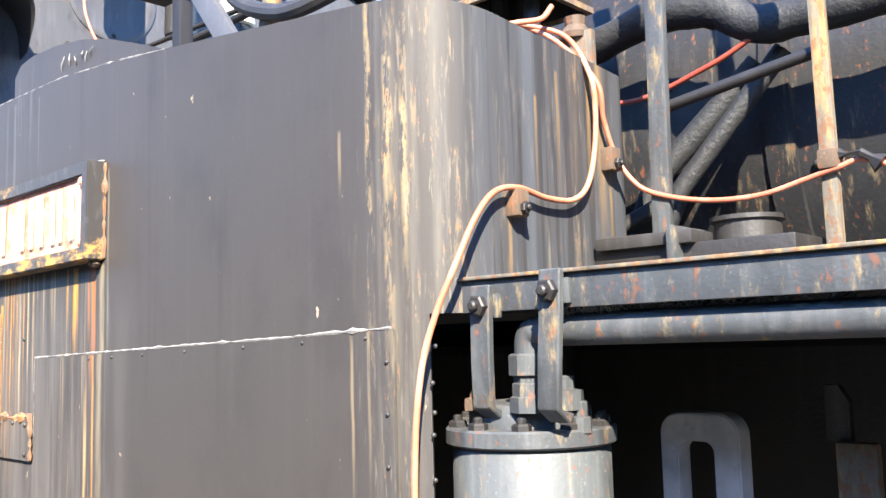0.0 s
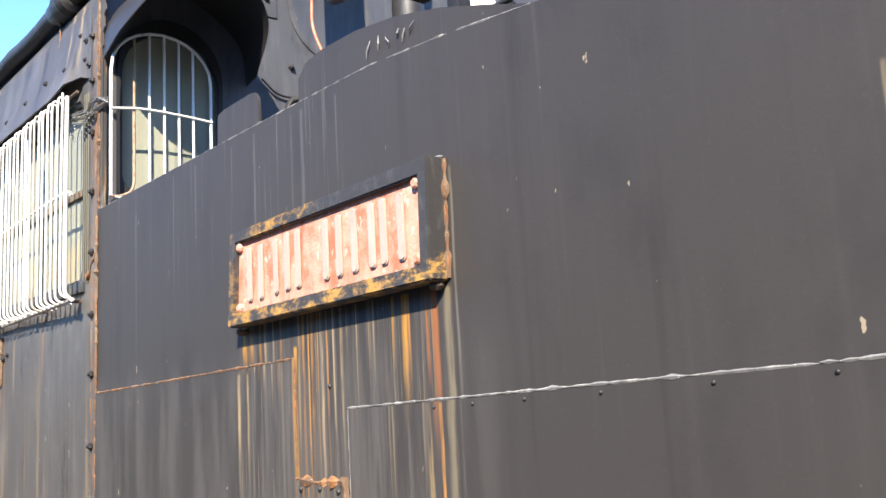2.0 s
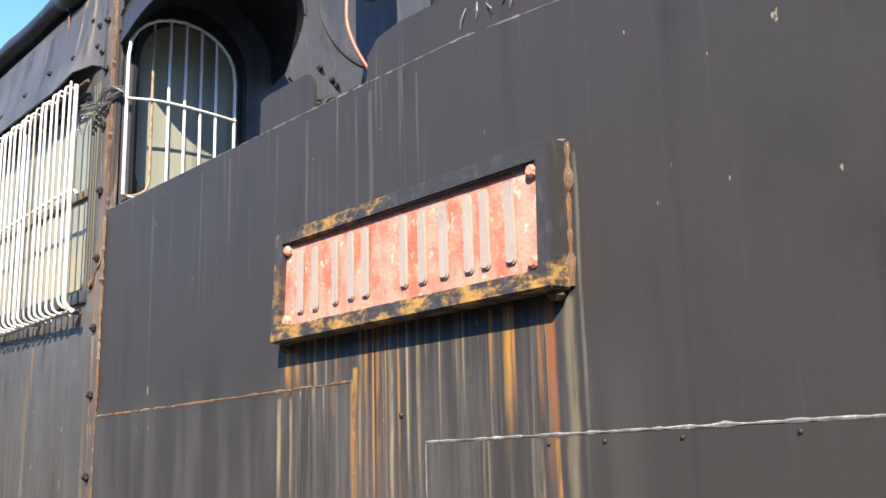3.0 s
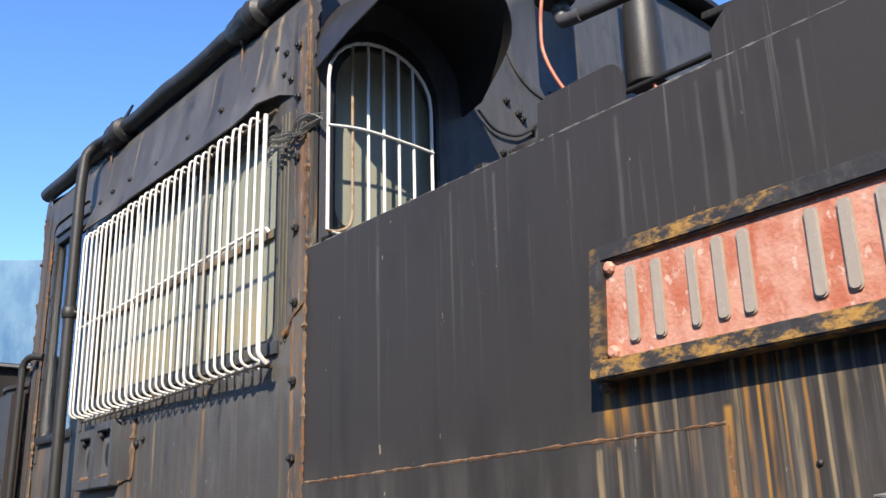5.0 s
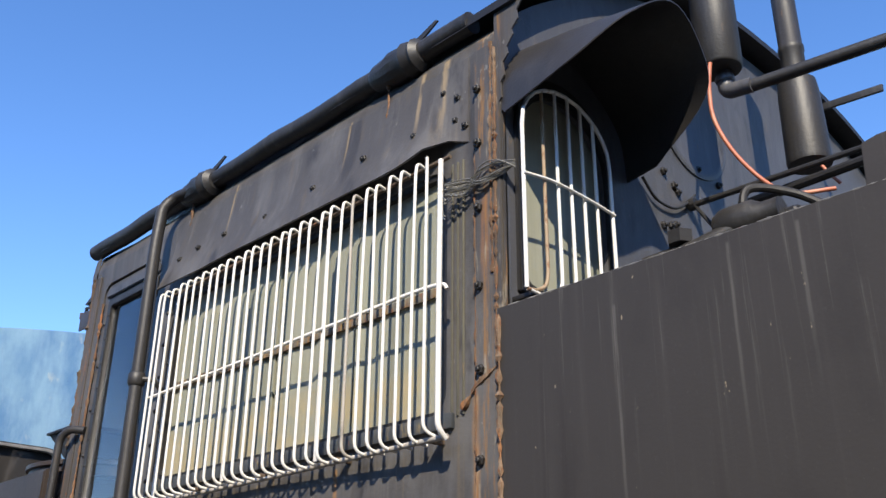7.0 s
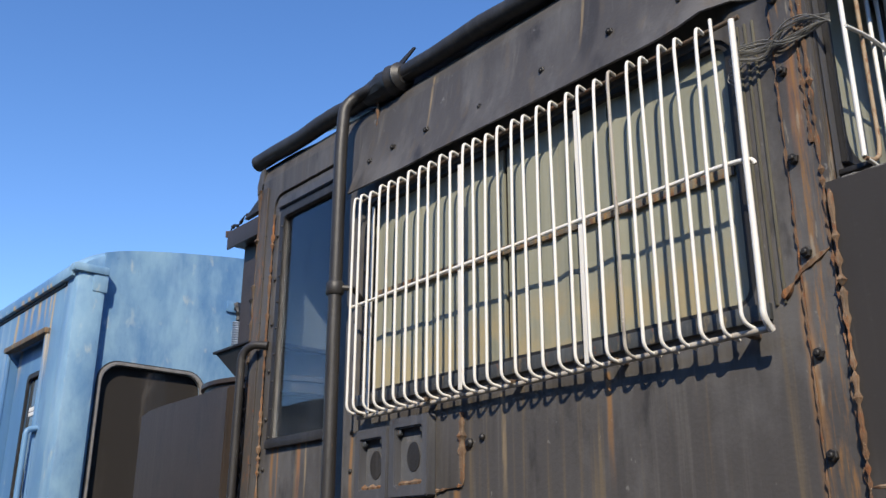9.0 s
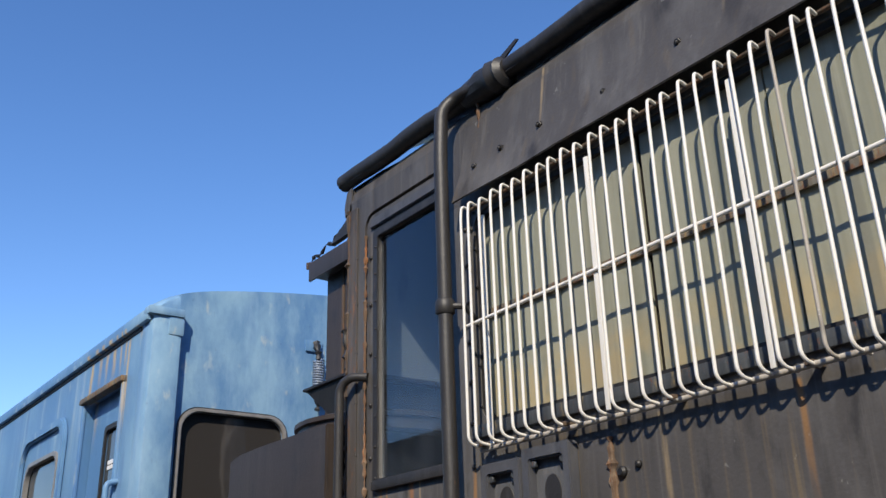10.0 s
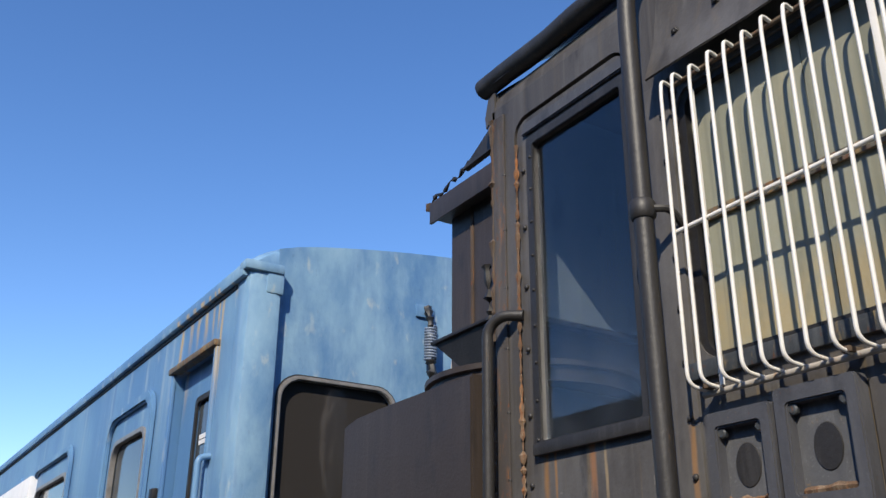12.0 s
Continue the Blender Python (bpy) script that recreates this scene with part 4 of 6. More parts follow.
    for k in range(n + 1):
        x = -4.945 + 1.325 * k / n
        wave = 0.006 * noise.noise(Vector((x * 5, 0, 1))) + (0.018 * math.exp(-((x + 3.70) / 0.06) ** 2))
        foot = 2.622 + wave - (0.02 * max(0, (x + 3.68)) / 0.08 if x > -3.68 else 0)
        f = max(0.0, min(1.0, (x + 3.745) / 0.11))
        f = 1 - f * f * (3 - 2 * f)
        foot += 0.03 * (1 - f)
        pts = [(CY - 0.002 - d * f, z) for d, z in ((0, 2.868), (0.008, 2.80), (0.022, 2.72), (0.040, 2.67), (0.056, foot))]
        pts += [(CY + 0.002 - d * f, z - 0.002) for d, z in ((0.056, foot), (0.040, 2.67), (0.022, 2.72), (0.008, 2.80), (0, 2.868))]
        rows.append([bm.verts.new((x, y, z)) for y, z in pts])
    m = len(rows[0])
    for a, b in zip(rows, rows[1:]):
        for k in range(m):
            bm.faces.new((a[k], a[(k + 1) % m], b[(k + 1) % m], b[k]))
    bm.faces.new(rows[0])
    bm.faces.new(rows[-1][::-1])
    drip = part("drip_sheet", bm, CAB, wall, "flared black drip sheet over the side window", 40)
    for x in (-4.88, -4.77, -4.62, -4.40, -4.18, -3.97, -3.78):
        stud("bolt", (x, CY - 0.022, 2.715 + 0.01 * math.sin(x * 9)), (0, -0.95, -0.3), drip, 0.85)
    # side window: boards behind the opening, in two sashes, with sill and frame
    window = part("side_window", plate(rounded(-4.945, -3.67, 2.012, 2.62, 0.05), [rounded(-4.905, -3.71, 2.040, 2.585, 0.03)], side(CY + 0.006), 0.03), IRON_DARK_SHADE, loco, "wide side window blanked with pale boards", 30)
    for a, b in ((-4.91, -4.64), (-4.638, -4.366), (-4.352, -4.028), (-4.024, -3.70)):
        bm = bmesh.new()
        n, rows = 18, []
        for k in range(n + 1):
            x = a + (b - a) * k / n
            d = 0.007 * noise.noise(Vector((x * 16, 3, 0)))
            rows.append([bm.verts.new((x, CY + y + d, z)) for y, z in ((0.022, 2.036), (0.022, 2.59), (0.030, 2.59), (0.030, 2.036))])
        for p_, q_ in zip(rows, rows[1:]):
            for k in range(4):
                bm.faces.new((p_[k], p_[(k + 1) % 4], q_[(k + 1) % 4], q_[k]))
        bm.faces.new(rows[0])
        bm.faces.new(rows[-1][::-1])
        part("board", bm, BOARD, window, "", 50)
    part("window_back", slab(-4.93, -3.68, CY + 0.037, CY + 0.042, 2.03, 2.61, 0), IRON_DARK_SHADE, window, "", 0)
    part("window_sill", slab(-4.95, -3.665, CY - 0.012, CY + 0.02, 1.995, 2.028, 0.004), GREY_IRON, window, "dark iron sill", 30)
    part("sash_rail", slab(-4.90, -3.72, CY + 0.012, CY + 0.02, 2.30, 2.322, 0.002), POST, window, "", 30)
    # end strip of ribbed sheet beside the window and rusty corner post
    for x in (-3.672, -3.655, -3.638):
        part("rib", tube([(x, CY - 0.002, 2.02), (x, CY - 0.002, 2.60)], 0.003, 6), RIB, window, "", 50)
    post = part("corner_post", plate([(-3.600, 0.95), (-3.523, 0.95), (-3.523, 2.87), (-3.600, 2.87)], [], side(CY - 0.006), 0.006, None, 0.002), CAB, wall, "rusty riveted corner strip", 30)
    for z in (1.35, 1.55, 1.75, 1.92, 2.10, 2.28, 2.46, 2.62, 2.76):
        stud("bolt", (-3.588 + 0.004 * random.random(), CY - 0.007, z), OUT, post, 0.9)
    part("rust_joint", weld([(-3.535, CY - 0.008, 2.85), (-3.538, CY - 0.008, 2.2), (-3.53, CY - 0.008, 1.2)], 0.0032, 1.0), BEAD, post, "flaking rust along the joint")
    part("rust_joint", weld([(-3.600, CY - 0.004, 2.62), (-3.602, CY - 0.004, 1.3)], 0.0024, 1.0), BEAD, post)
    part("rust_joint", weld([(-3.64, CY - 0.003, 2.03), (-3.60, CY - 0.004, 2.07), (-3.54, CY - 0.006, 2.10)], 0.005, 0.9), BEAD, wall)
    jag = [(-3.535, 2.69), (-3.516, 2.71), (-3.518, 2.75), (-3.506, 2.765), (-3.510, 2.80), (-3.494, 2.815), (-3.498, 2.835), (-3.478, 2.86), (-3.482, 2.875), (-3.462, 2.895), (-3.466, 2.92), (-3.445, 2.945), (-3.535, 2.945)]
    part("torn_edge", plate(jag, [], side(CY - 0.005), 0.004), CAB, post, "torn, rust-eaten sheet edge", 0)
    part("rust_joint", weld([(-3.545, CY - 0.007, 2.87), (-3.552, CY - 0.007, 2.6), (-3.548, CY - 0.007, 2.3)], 0.0026, 1.1), BEAD, post)
    for x, z in ((-3.655, 2.77), (-3.70, 2.80), (-3.66, 2.71), (-3.63, 2.685)):
        stud("bolt", (x, CY, z), OUT, wall, 0.85)
    # lamp boxes below the window
    for a, b, lo, hi in ((-4.905, -4.762, 1.738, 1.925), (-4.755, -4.598, 1.740, 1.940)):
        box = part("marker_box", plate(rounded(a, b, lo, hi, 0.008, 3), [rounded(a + 0.026, b - 0.024, lo + 0.03, hi - 0.028, 0.006, 3)], side(CY - 0.03), 0.03, None, 0.003), SLATE, wall, "grey-black iron marker lamp box", 30)
        part("box_back", slab(a + 0.004, b - 0.004, CY - 0.008, CY - 0.001, lo + 0.004, hi - 0.004, 0), SCUFF, box, "scuffed grey back plate", 0)
        bm = turned([(0.028, 0), (0.027, 0.002), (0.012, 0.0025)], (0, 0, 0), "z", 24)
        bmesh.ops.transform(bm, matrix=Matrix.Translation(((a + b) / 2, CY - 0.008, (lo + hi) / 2)) @ pose(0, 0, 0, 90, 0, 0) @ Matrix.Diagonal((0.95, 1.35, 1, 1)), verts=bm.verts)
        part("worn_disc", bm, IRON, box, "", 50)
        for sx in (a + 0.032, b - 0.03):
            part("lug", turned([(0.010, 0.0), (0.010, 0.008), (0.007, 0.010)], (sx, CY - 0.014, hi - 0.036), pose(0, 0, 0, 90, 0, 0), 8), GREY_IRON, box)
        part("rust_lump", weld([(a + 0.03, CY - 0.012, lo + 0.034), (b - 0.03, CY - 0.012, lo + 0.036)], 0.006, 1.1), BEAD, box)
    pat = part("patch_sheet", slab(-4.594, -4.500, CY - 0.006, CY + 0.001, 1.755, 1.930, 0.003), CAB, wall, "", 30)
    part("rust_joint", weld([(-4.500, CY - 0.004, 1.93), (-4.498, CY - 0.004, 1.76), (-4.59, CY - 0.004, 1.752)], 0.006, 1.1), BEAD, pat, "ragged rust edge")
    part("cap_boss", turned([(0.012, 0), (0.012, 0.006), (0.007, 0.011)], (-4.475, CY, 1.855), pose(0, 0, 0, 90, 0, 0), 14), IRON_DARK_SHADE, wall)
    part("cap_boss", turned([(0.008, 0), (0.008, 0.006), (0.004, 0.010)], (-4.43, CY, 1.865), pose(0, 0, 0, 90, 0, 0), 10), IRON_DARK_SHADE, wall)
    # strap with rivets between window and door
    strap = part("riveted_strap", slab(-5.055, -4.935, CY - 0.005, CY + 0.001, 0.95, 2.64, 0.002), CAB, wall, "", 30)
    for k in range(13):
        stud("rivet", (-4.955, CY - 0.005, 1.30 + 0.105 * k), OUT, strap, 0.9)
        stud("rivet", (-4.935 + 0.012, CY, 1.34 + 0.105 * k), OUT, strap, 0.7)
    # door with glass
    door = part("cab_door", plate(rounded(-5.468, -5.06, 1.10, 2.785, 0.04, 5, (2, 3)), [rounded(-5.400, -5.078, 1.955, 2.700, 0.012, 3)], side(CY + 0.004), 0.022), CAB, loco, "black cab door with a tall dark window", 30)
    pane = part("door_pane", slab(-5.41, -5.07, CY + 0.014, CY + 0.018, 1.945, 2.71, 0), DOOR_GLASS, door, "dusty clear glass", 0)
    pane.visible_shadow = False
    # the cab's rear panel seen through the door glass, with a shelf below it
    rear = part("rear_panel", slab(X0 + 0.013, X0 + 0.018, 1.12, 3.76, 2.30, 2.93, 0), PANEL, loco, "pale rust-run rear panel inside the cab", 0)
    part("shelf", slab(X0 + 0.013, X0 + 0.05, 1.12, 3.76, 2.285, 2.30, 0.003), IRON_DARK_SHADE, rear, "", 30)
    # dark sheet in place of the shaded bunker opening below the shelf
    part("bunker_opening_shade", slab(X0 + 0.013, X0 + 0.018, 1.12, 3.76, 0.92, 2.284, 0), IRON_DARK_SHADE, rear, "", 0)
    part("door_beading", plate(rounded(-5.425, -5.06, 1.93, 2.725, 0.012, 3), [rounded(-5.398, -5.080, 1.957, 2.698, 0.008, 3)], side(CY - 0.003), 0.008, None, 0.002), IRON, door, "black window beading", 30)
    part("window_ledge", slab(-5.42, -5.055, CY - 0.012, CY + 0.004, 1.925, 1.952, 0.003), IRON, door, "", 30)
    part("top_beading", plate([(-5.44, 2.735), (-5.06, 2.735), (-5.06, 2.765), (-5.43, 2.768)], [], side(CY - 0.006), 0.010, None, 0.003), SLATE, door, "grey weathered top rail", 30)
    part("hinge_chain", weld([(-5.462, CY - 0.004, 2.72), (-5.466, CY - 0.004, 2.3), (-5.462, CY - 0.004, 1.3)], 0.004, 1.0), BEAD, door, "rust-eaten hinge edge")
    for k in range(9):
        stud("rivet", (-5.442, CY + 0.003, 1.40 + 0.155 * k), OUT, door, 0.9)
        stud("rivet", (-5.52, CY, 1.42 + 0.155 * k), OUT, wall, 0.9)
        stud("rivet", (-5.408, CY - 0.003, 1.96 + 0.088 * k), OUT, door, 0.55)
    part("rear_edge", weld([(-5.566, CY - 0.003, 2.84), (-5.57, CY - 0.003, 2.2), (-5.568, CY - 0.003, 1.2)], 0.0065, 0.8), RUSTY, wall, "flaking rusty rear edge")
    part("edge_strap", slab(-5.565, -5.515, CY - 0.006, CY, 1.0, 2.84, 0.003), EDGE, wall, "rust-brown edge strip", 30)
    torn = plate([(-5.56, 2.80), (-5.56, 2.93), (-5.59, 2.92), (-5.605, 2.87), (-5.60, 2.835), (-5.588, 2.845), (-5.58, 2.83), (-5.57, 2.84)], [], side(CY), 0.005)
    part("torn_corner", torn, CAB, wall, "torn sheet at the rear corner", 0)
    # downpipe
    line = bend([(-4.86, 1.065, 2.958), (-4.945, 1.05, 2.955), (-4.968, 1.02, 2.915), (-4.968, 1.012, 2.78), (-4.966, 1.012, 2.33), (-4.955, 1.012, 1.2)], 0.05, 6)
    pipe = part("downpipe", tube(line, 0.0195, 14), IRON, loco, "black downpipe from the eave gutter", 50)
    part("pipe_clamp", turned([(0.022, 2.312), (0.026, 2.318), (0.027, 2.332), (0.026, 2.346), (0.022, 2.352)], (-4.966, 1.012, 0), "z", 16), IRON, pipe, "", 50)
    part("clamp_arm", tube(bend([(-4.95, 1.018, 2.332), (-4.925, 1.045, 2.33), (-4.93, CY, 2.30)], 0.015), 0.008, 8), IRON, pipe)
    # handrail at the rear
    line = bend([(-5.455, CY, 2.262), (-5.50, 1.05, 2.268), (-5.535, 1.035, 2.24), (-5.54, 1.035, 1.2), (-5.52, CY, 1.15)], 0.03, 5)
    part("handrail", tube(line, 0.0135, 12), IRON, loco, "black handrail by the cab door", 50)
    # arched front window
    fw = part("front_window", plate([(1.12, 2.262), (1.46, 2.262), (1.46, 2.66)] + [(1.29 + 0.17 * math.cos(radians(a)), 2.66 + 0.17 * math.sin(radians(a))) for a in range(15, 180, 15)] + [(1.12, 2.66)], [arch], facing(X1 + 0.012), 0.012, None, 0.002), IRON_DARK_SHADE, loco, "arched cab front window blanked with pale board", 40)
    part("board", slab(X1 - 0.030, X1 - 0.022, 1.10, 1.48, 2.25, 2.85, 0), BOARD, fw, "", 0)
    # hood over the front window, cut away low beside the corner
    bm = bmesh.new()
    rows = []
    back = smooth_path([(X1, 1.083, 2.675), (X1, 1.095, 2.78), (X1, 1.17, 2.885), (X1, 1.30, 2.928), (X1, 1.42, 2.895), (X1, 1.53, 2.80), (X1, 1.555, 2.670)], 5)
    rim = smooth_path([(X1 + 0.015, 1.076, 2.664), (X1 + 0.20, 1.066, 2.700), (X1 + 0.31, 1.135, 2.80), (X1 + 0.33, 1.28, 2.90), (X1 + 0.32, 1.40, 2.862), (X1 + 0.285, 1.474, 2.765), (X1 + 0.10, 1.535, 2.672)], 5)
    for q0, q1 in zip(back, rim):
        mid = q0.lerp(q1, 0.5) + Vector((0, 0, 0.006))
        n = (q0 - Vector((X1, 1.30, 2.62))).normalized() * 0.003
        rows.append([bm.verts.new(q) for q in (q0, mid, q1, q1 - n, mid - n, q0 - n)])
    for p_, q_ in zip(rows, rows[1:]):
        for k in range(6):
            bm.faces.new((p_[k], p_[(k + 1) % 6], q_[(k + 1) % 6], q_[k]))
    bm.faces.new(rows[0])
    bm.faces.new(rows[-1][::-1])
    part("window_hood", bm, VISOR, fw, "black sheet-metal hood over the front window", 40)
    # bolts, scabs and patches on the cab front
    for y, z in ((1.722, 2.767), (1.768, 2.74), (1.785, 2.725), (1.735, 2.61), (1.70, 2.60), (1.76, 2.62), (1.905, 2.84), (2.016, 2.83), (1.65, 3.05), (1.63, 2.99)):
        stud("bolt", (X1, y, z), AHEAD, front, 0.95)
    part("bolt_plate", slab(X1, X1 + 0.005, 1.60, 1.67, 2.93, 3.10, 0.002), SLATE, front, "", 30)


cab()


def cab_front_fittings():
    """Canisters, pipes and rods ahead of the cab front."""
    part("canister", turned([(0.056, 3.015), (0.060, 3.02), (0.060, 3.42), (0.05, 3.44)], (-3.335, 1.755, 0), "z", 28), IRON, loco, "black upright canister with an open foot", 40)
    line = bend([(-3.335, 1.775, 3.03), (-3.335, 1.775, 2.955), (-3.26, 1.775, 2.945)], 0.02, 5)
    part("pipe_elbow", tube(line, 0.021, 14), SLATE, loco, "grey pipe elbow", 50)
    part("elbow_collar", turned([(0.024, 2.985), (0.026, 2.99), (0.026, 3.0), (0.024, 3.005)], (-3.335, 1.775, 0), "z", 14), SLATE, loco)
    part("rail_pipe", tube([(-3.29, 1.775, 2.945), (-2.0, 1.965, 2.945), (-0.2, 2.235, 2.945)], 0.017, 14), IRON, loco, "long black handrail pipe", 50)
    part("sand_pipe", turned([(0.058, 2.80), (0.060, 2.81), (0.056, 3.02), (0.052, 3.06), (0.034, 3.065), (0.033, 3.16), (0.036, 3.165), (0.036, 3.18), (0.033, 3.185), (0.033, 3.55)], (-3.250, 2.03, 0), "z", 26), IRON, loco, "stepped upright pipe with streaks of rust", 40)
    rod = part("pull_rod", tube([(-3.515, 1.835, 2.70), (-2.5, 1.865, 2.70)], 0.0085, 10), IRON_DARK_SHADE, loco, "thin black rod")
    part("rod_end", turned([(0.016, -0.01), (0.018, 0.0), (0.016, 0.012)], (-3.505, 1.832, 2.70), "x", 10), IRON_DARK_SHADE, rod)
    part("rod_arm", tube([(-3.50, 1.832, 2.70), (-3.46, 1.87, 2.62), (-3.44, 1.89, 2.58)], 0.006, 8), IRON_DARK_SHADE, rod)
    # valves and lumps behind the tank top
    v = part("valve_body", turned([(0.03, -0.06), (0.04, -0.04), (0.04, 0.03), (0.028, 0.05), (0.028, 0.09)], (-3.20, 1.50, 2.44), "x", 16), IRON, loco, "sooty valve body with pipes", 40)
    part("valve_pipe", tube(smooth_path([(-3.42, 1.45, 2.385), (-3.30, 1.46, 2.395), (-3.18, 1.50, 2.43), (-3.05, 1.56, 2.43), (-2.95, 1.60, 2.40)]), 0.019, 14), IRON, v)
    part("valve_pipe", tube(smooth_path([(-3.20, 1.50, 2.44), (-3.19, 1.52, 2.52), (-3.12, 1.58, 2.51), (-3.05, 1.62, 2.46)]), 0.010, 10), IRON_DARK_SHADE, v)
    part("valve_nut", turned([(0.03, 0), (0.03, 0.03), (0.02, 0.035)], (-3.33, 1.455, 2.41), "z", 6), IRON_DARK_SHADE, v, "", 20)
    part("valve_nut", turned([(0.024, 0), (0.024, 0.03), (0.02, 0.035)], (-3.12, 1.53, 2.43), "x", 6), IRON_DARK_SHADE, v, "", 20)
    # steam dome and smaller mountings on the boiler
    part("steam_dome", turned([(0.42, 2.5), (0.40, 2.62), (0.39, 2.9), (0.36, 3.02), (0.24, 3.12), (0.05, 3.15)], (-1.2, MID, 0), "z", 40), BOILER, loco, "", 40)
    cap = part("silver_cap", turned([(0.055, 2.80), (0.062, 2.806), (0.062, 2.828), (0.057, 2.83), (0.064, 2.845), (0.066, 2.875), (0.058, 2.90), (0.035, 2.918), (0.004, 2.922)], (-2.95, 2.07, -0.03), "z", 28), CREAM, loco, "cream-white domed cap", 40)
    part("cap_stand", turned([(0.05, 2.40), (0.05, 2.80)], (-2.95, 2.07, -0.03), "z", 20), IRON_DARK_SHADE, cap, "", 40)
    part("tank_top_rail", tube([(-3.45, 2.0, 2.735), (-2.2, 1.9, 2.72)], 0.014, 10), IRON_DARK_SHADE, loco, "black rail behind the tank top")
    part("flat_arm", slab(-3.42, -3.21, 2.62, 2.632, 3.30, 3.325, 0.002, None, pose(0, 0, 0, 0, 4, 0)), IRON, loco, "", 30)
    # boxes and conduit above the front of the tank
    shell = plate([(-1.495, 1.484), (-1.257, 1.484), (-1.257, 1.70), (-1.495, 1.70)], [[(-1.485, 1.494), (-1.267, 1.494), (-1.267, 1.69), (-1.485, 1.69)]], lambda u, v, d: Vector((u, v, 2.28 + d)), 0.20)
    box = part("junction_box", shell, IRON, loco, "black sheet-metal junction box, open below", 30)
    part("box_lid", slab(-1.50, -1.252, 1.479, 1.705, 2.48, 2.488, 0.002), IRON, box, "", 30)
    part("box_rim", plate([(-1.499, 1.480), (-1.253, 1.480), (-1.253, 1.704), (-1.499, 1.704)], [[(-1.487, 1.492), (-1.265, 1.492), (-1.265, 1.692), (-1.487, 1.692)]], lambda u, v, d: Vector((u, v, 2.274 + d)), 0.012), POST, box, "worn rusty rim", 30)
    for k in range(5):
        x = -1.45 + 0.037 * k
        part("terminal", turned([(0.012, 2.20 + 0.012 * (k % 3)), (0.016, 2.215), (0.016, 2.28), (0.010, 2.36)], (x, 1.56 + 0.03 * (k % 2), 0), "z", 8), IRON_DARK_SHADE, box, "", 30)
    part("box_leg", slab(-1.48, -1.46, 1.66, 1.69, 2.0, 2.28, 0.003), IRON_DARK_SHADE, box, "", 30)
    part("box_leg", slab(-1.29, -1.27, 1.66, 1.69, 2.0, 2.28, 0.003), IRON_DARK_SHADE, box, "", 30)
    c2 = part("control_box", slab(-2.66, -2.36, 1.45, 1.60, 2.64, 2.80, 0.006), IRON_DARK_SHADE, loco, "black control box above the tank", 30)
    part("box_stay", slab(-2.46, -2.42, 1.50, 1.54, 2.2, 2.65, 0.003), IRON_DARK_SHADE, c2, "", 30)
    # round inspection ring on the cab side of the tank top
    part("air_hose", tube(smooth_path([(-2.15, 1.42, 2.56), (-2.02, 1.40, 2.43), (-1.90, 1.40, 2.372), (-1.80, 1.40, 2.355), (-1.68, 1.42, 2.375), (-1.56, 1.46, 2.40), (-1.50, 1.50, 2.38)]), 0.02, 10), IRON, loco, "sagging grey hose")
    part("strut", slab(-2.13, -2.07, 1.39, 1.41, 2.18, 2.62, 0.003, None, pose(0, 0, 0, 0, -38, 0)), SLATE, loco, "", 30)
    part("strut", slab(-1.98, -1.93, 1.42, 1.44, 2.16, 2.50, 0.003, None, pose(0, 0, 0, 0, 14, 0)), POST, loco, "", 30)
    part("cross_pipe", tube([(-2.05, 1.35, 2.245), (-1.72, 1.32, 2.255)], 0.011, 10), IRON_DARK_SHADE, loco)
    ring = turned([(0.185, 0.0), (0.185, 0.005), (0.178, 0.007), (0.160, 0.007), (0.155, 0.004), (0.002, 0.004)], (X_RING, 1.90, 3.0), "x", 40)
    part("inspection_ring", ring, SLATE, loco, "", 40)


X_RING = -3.52
cab_front_fittings()


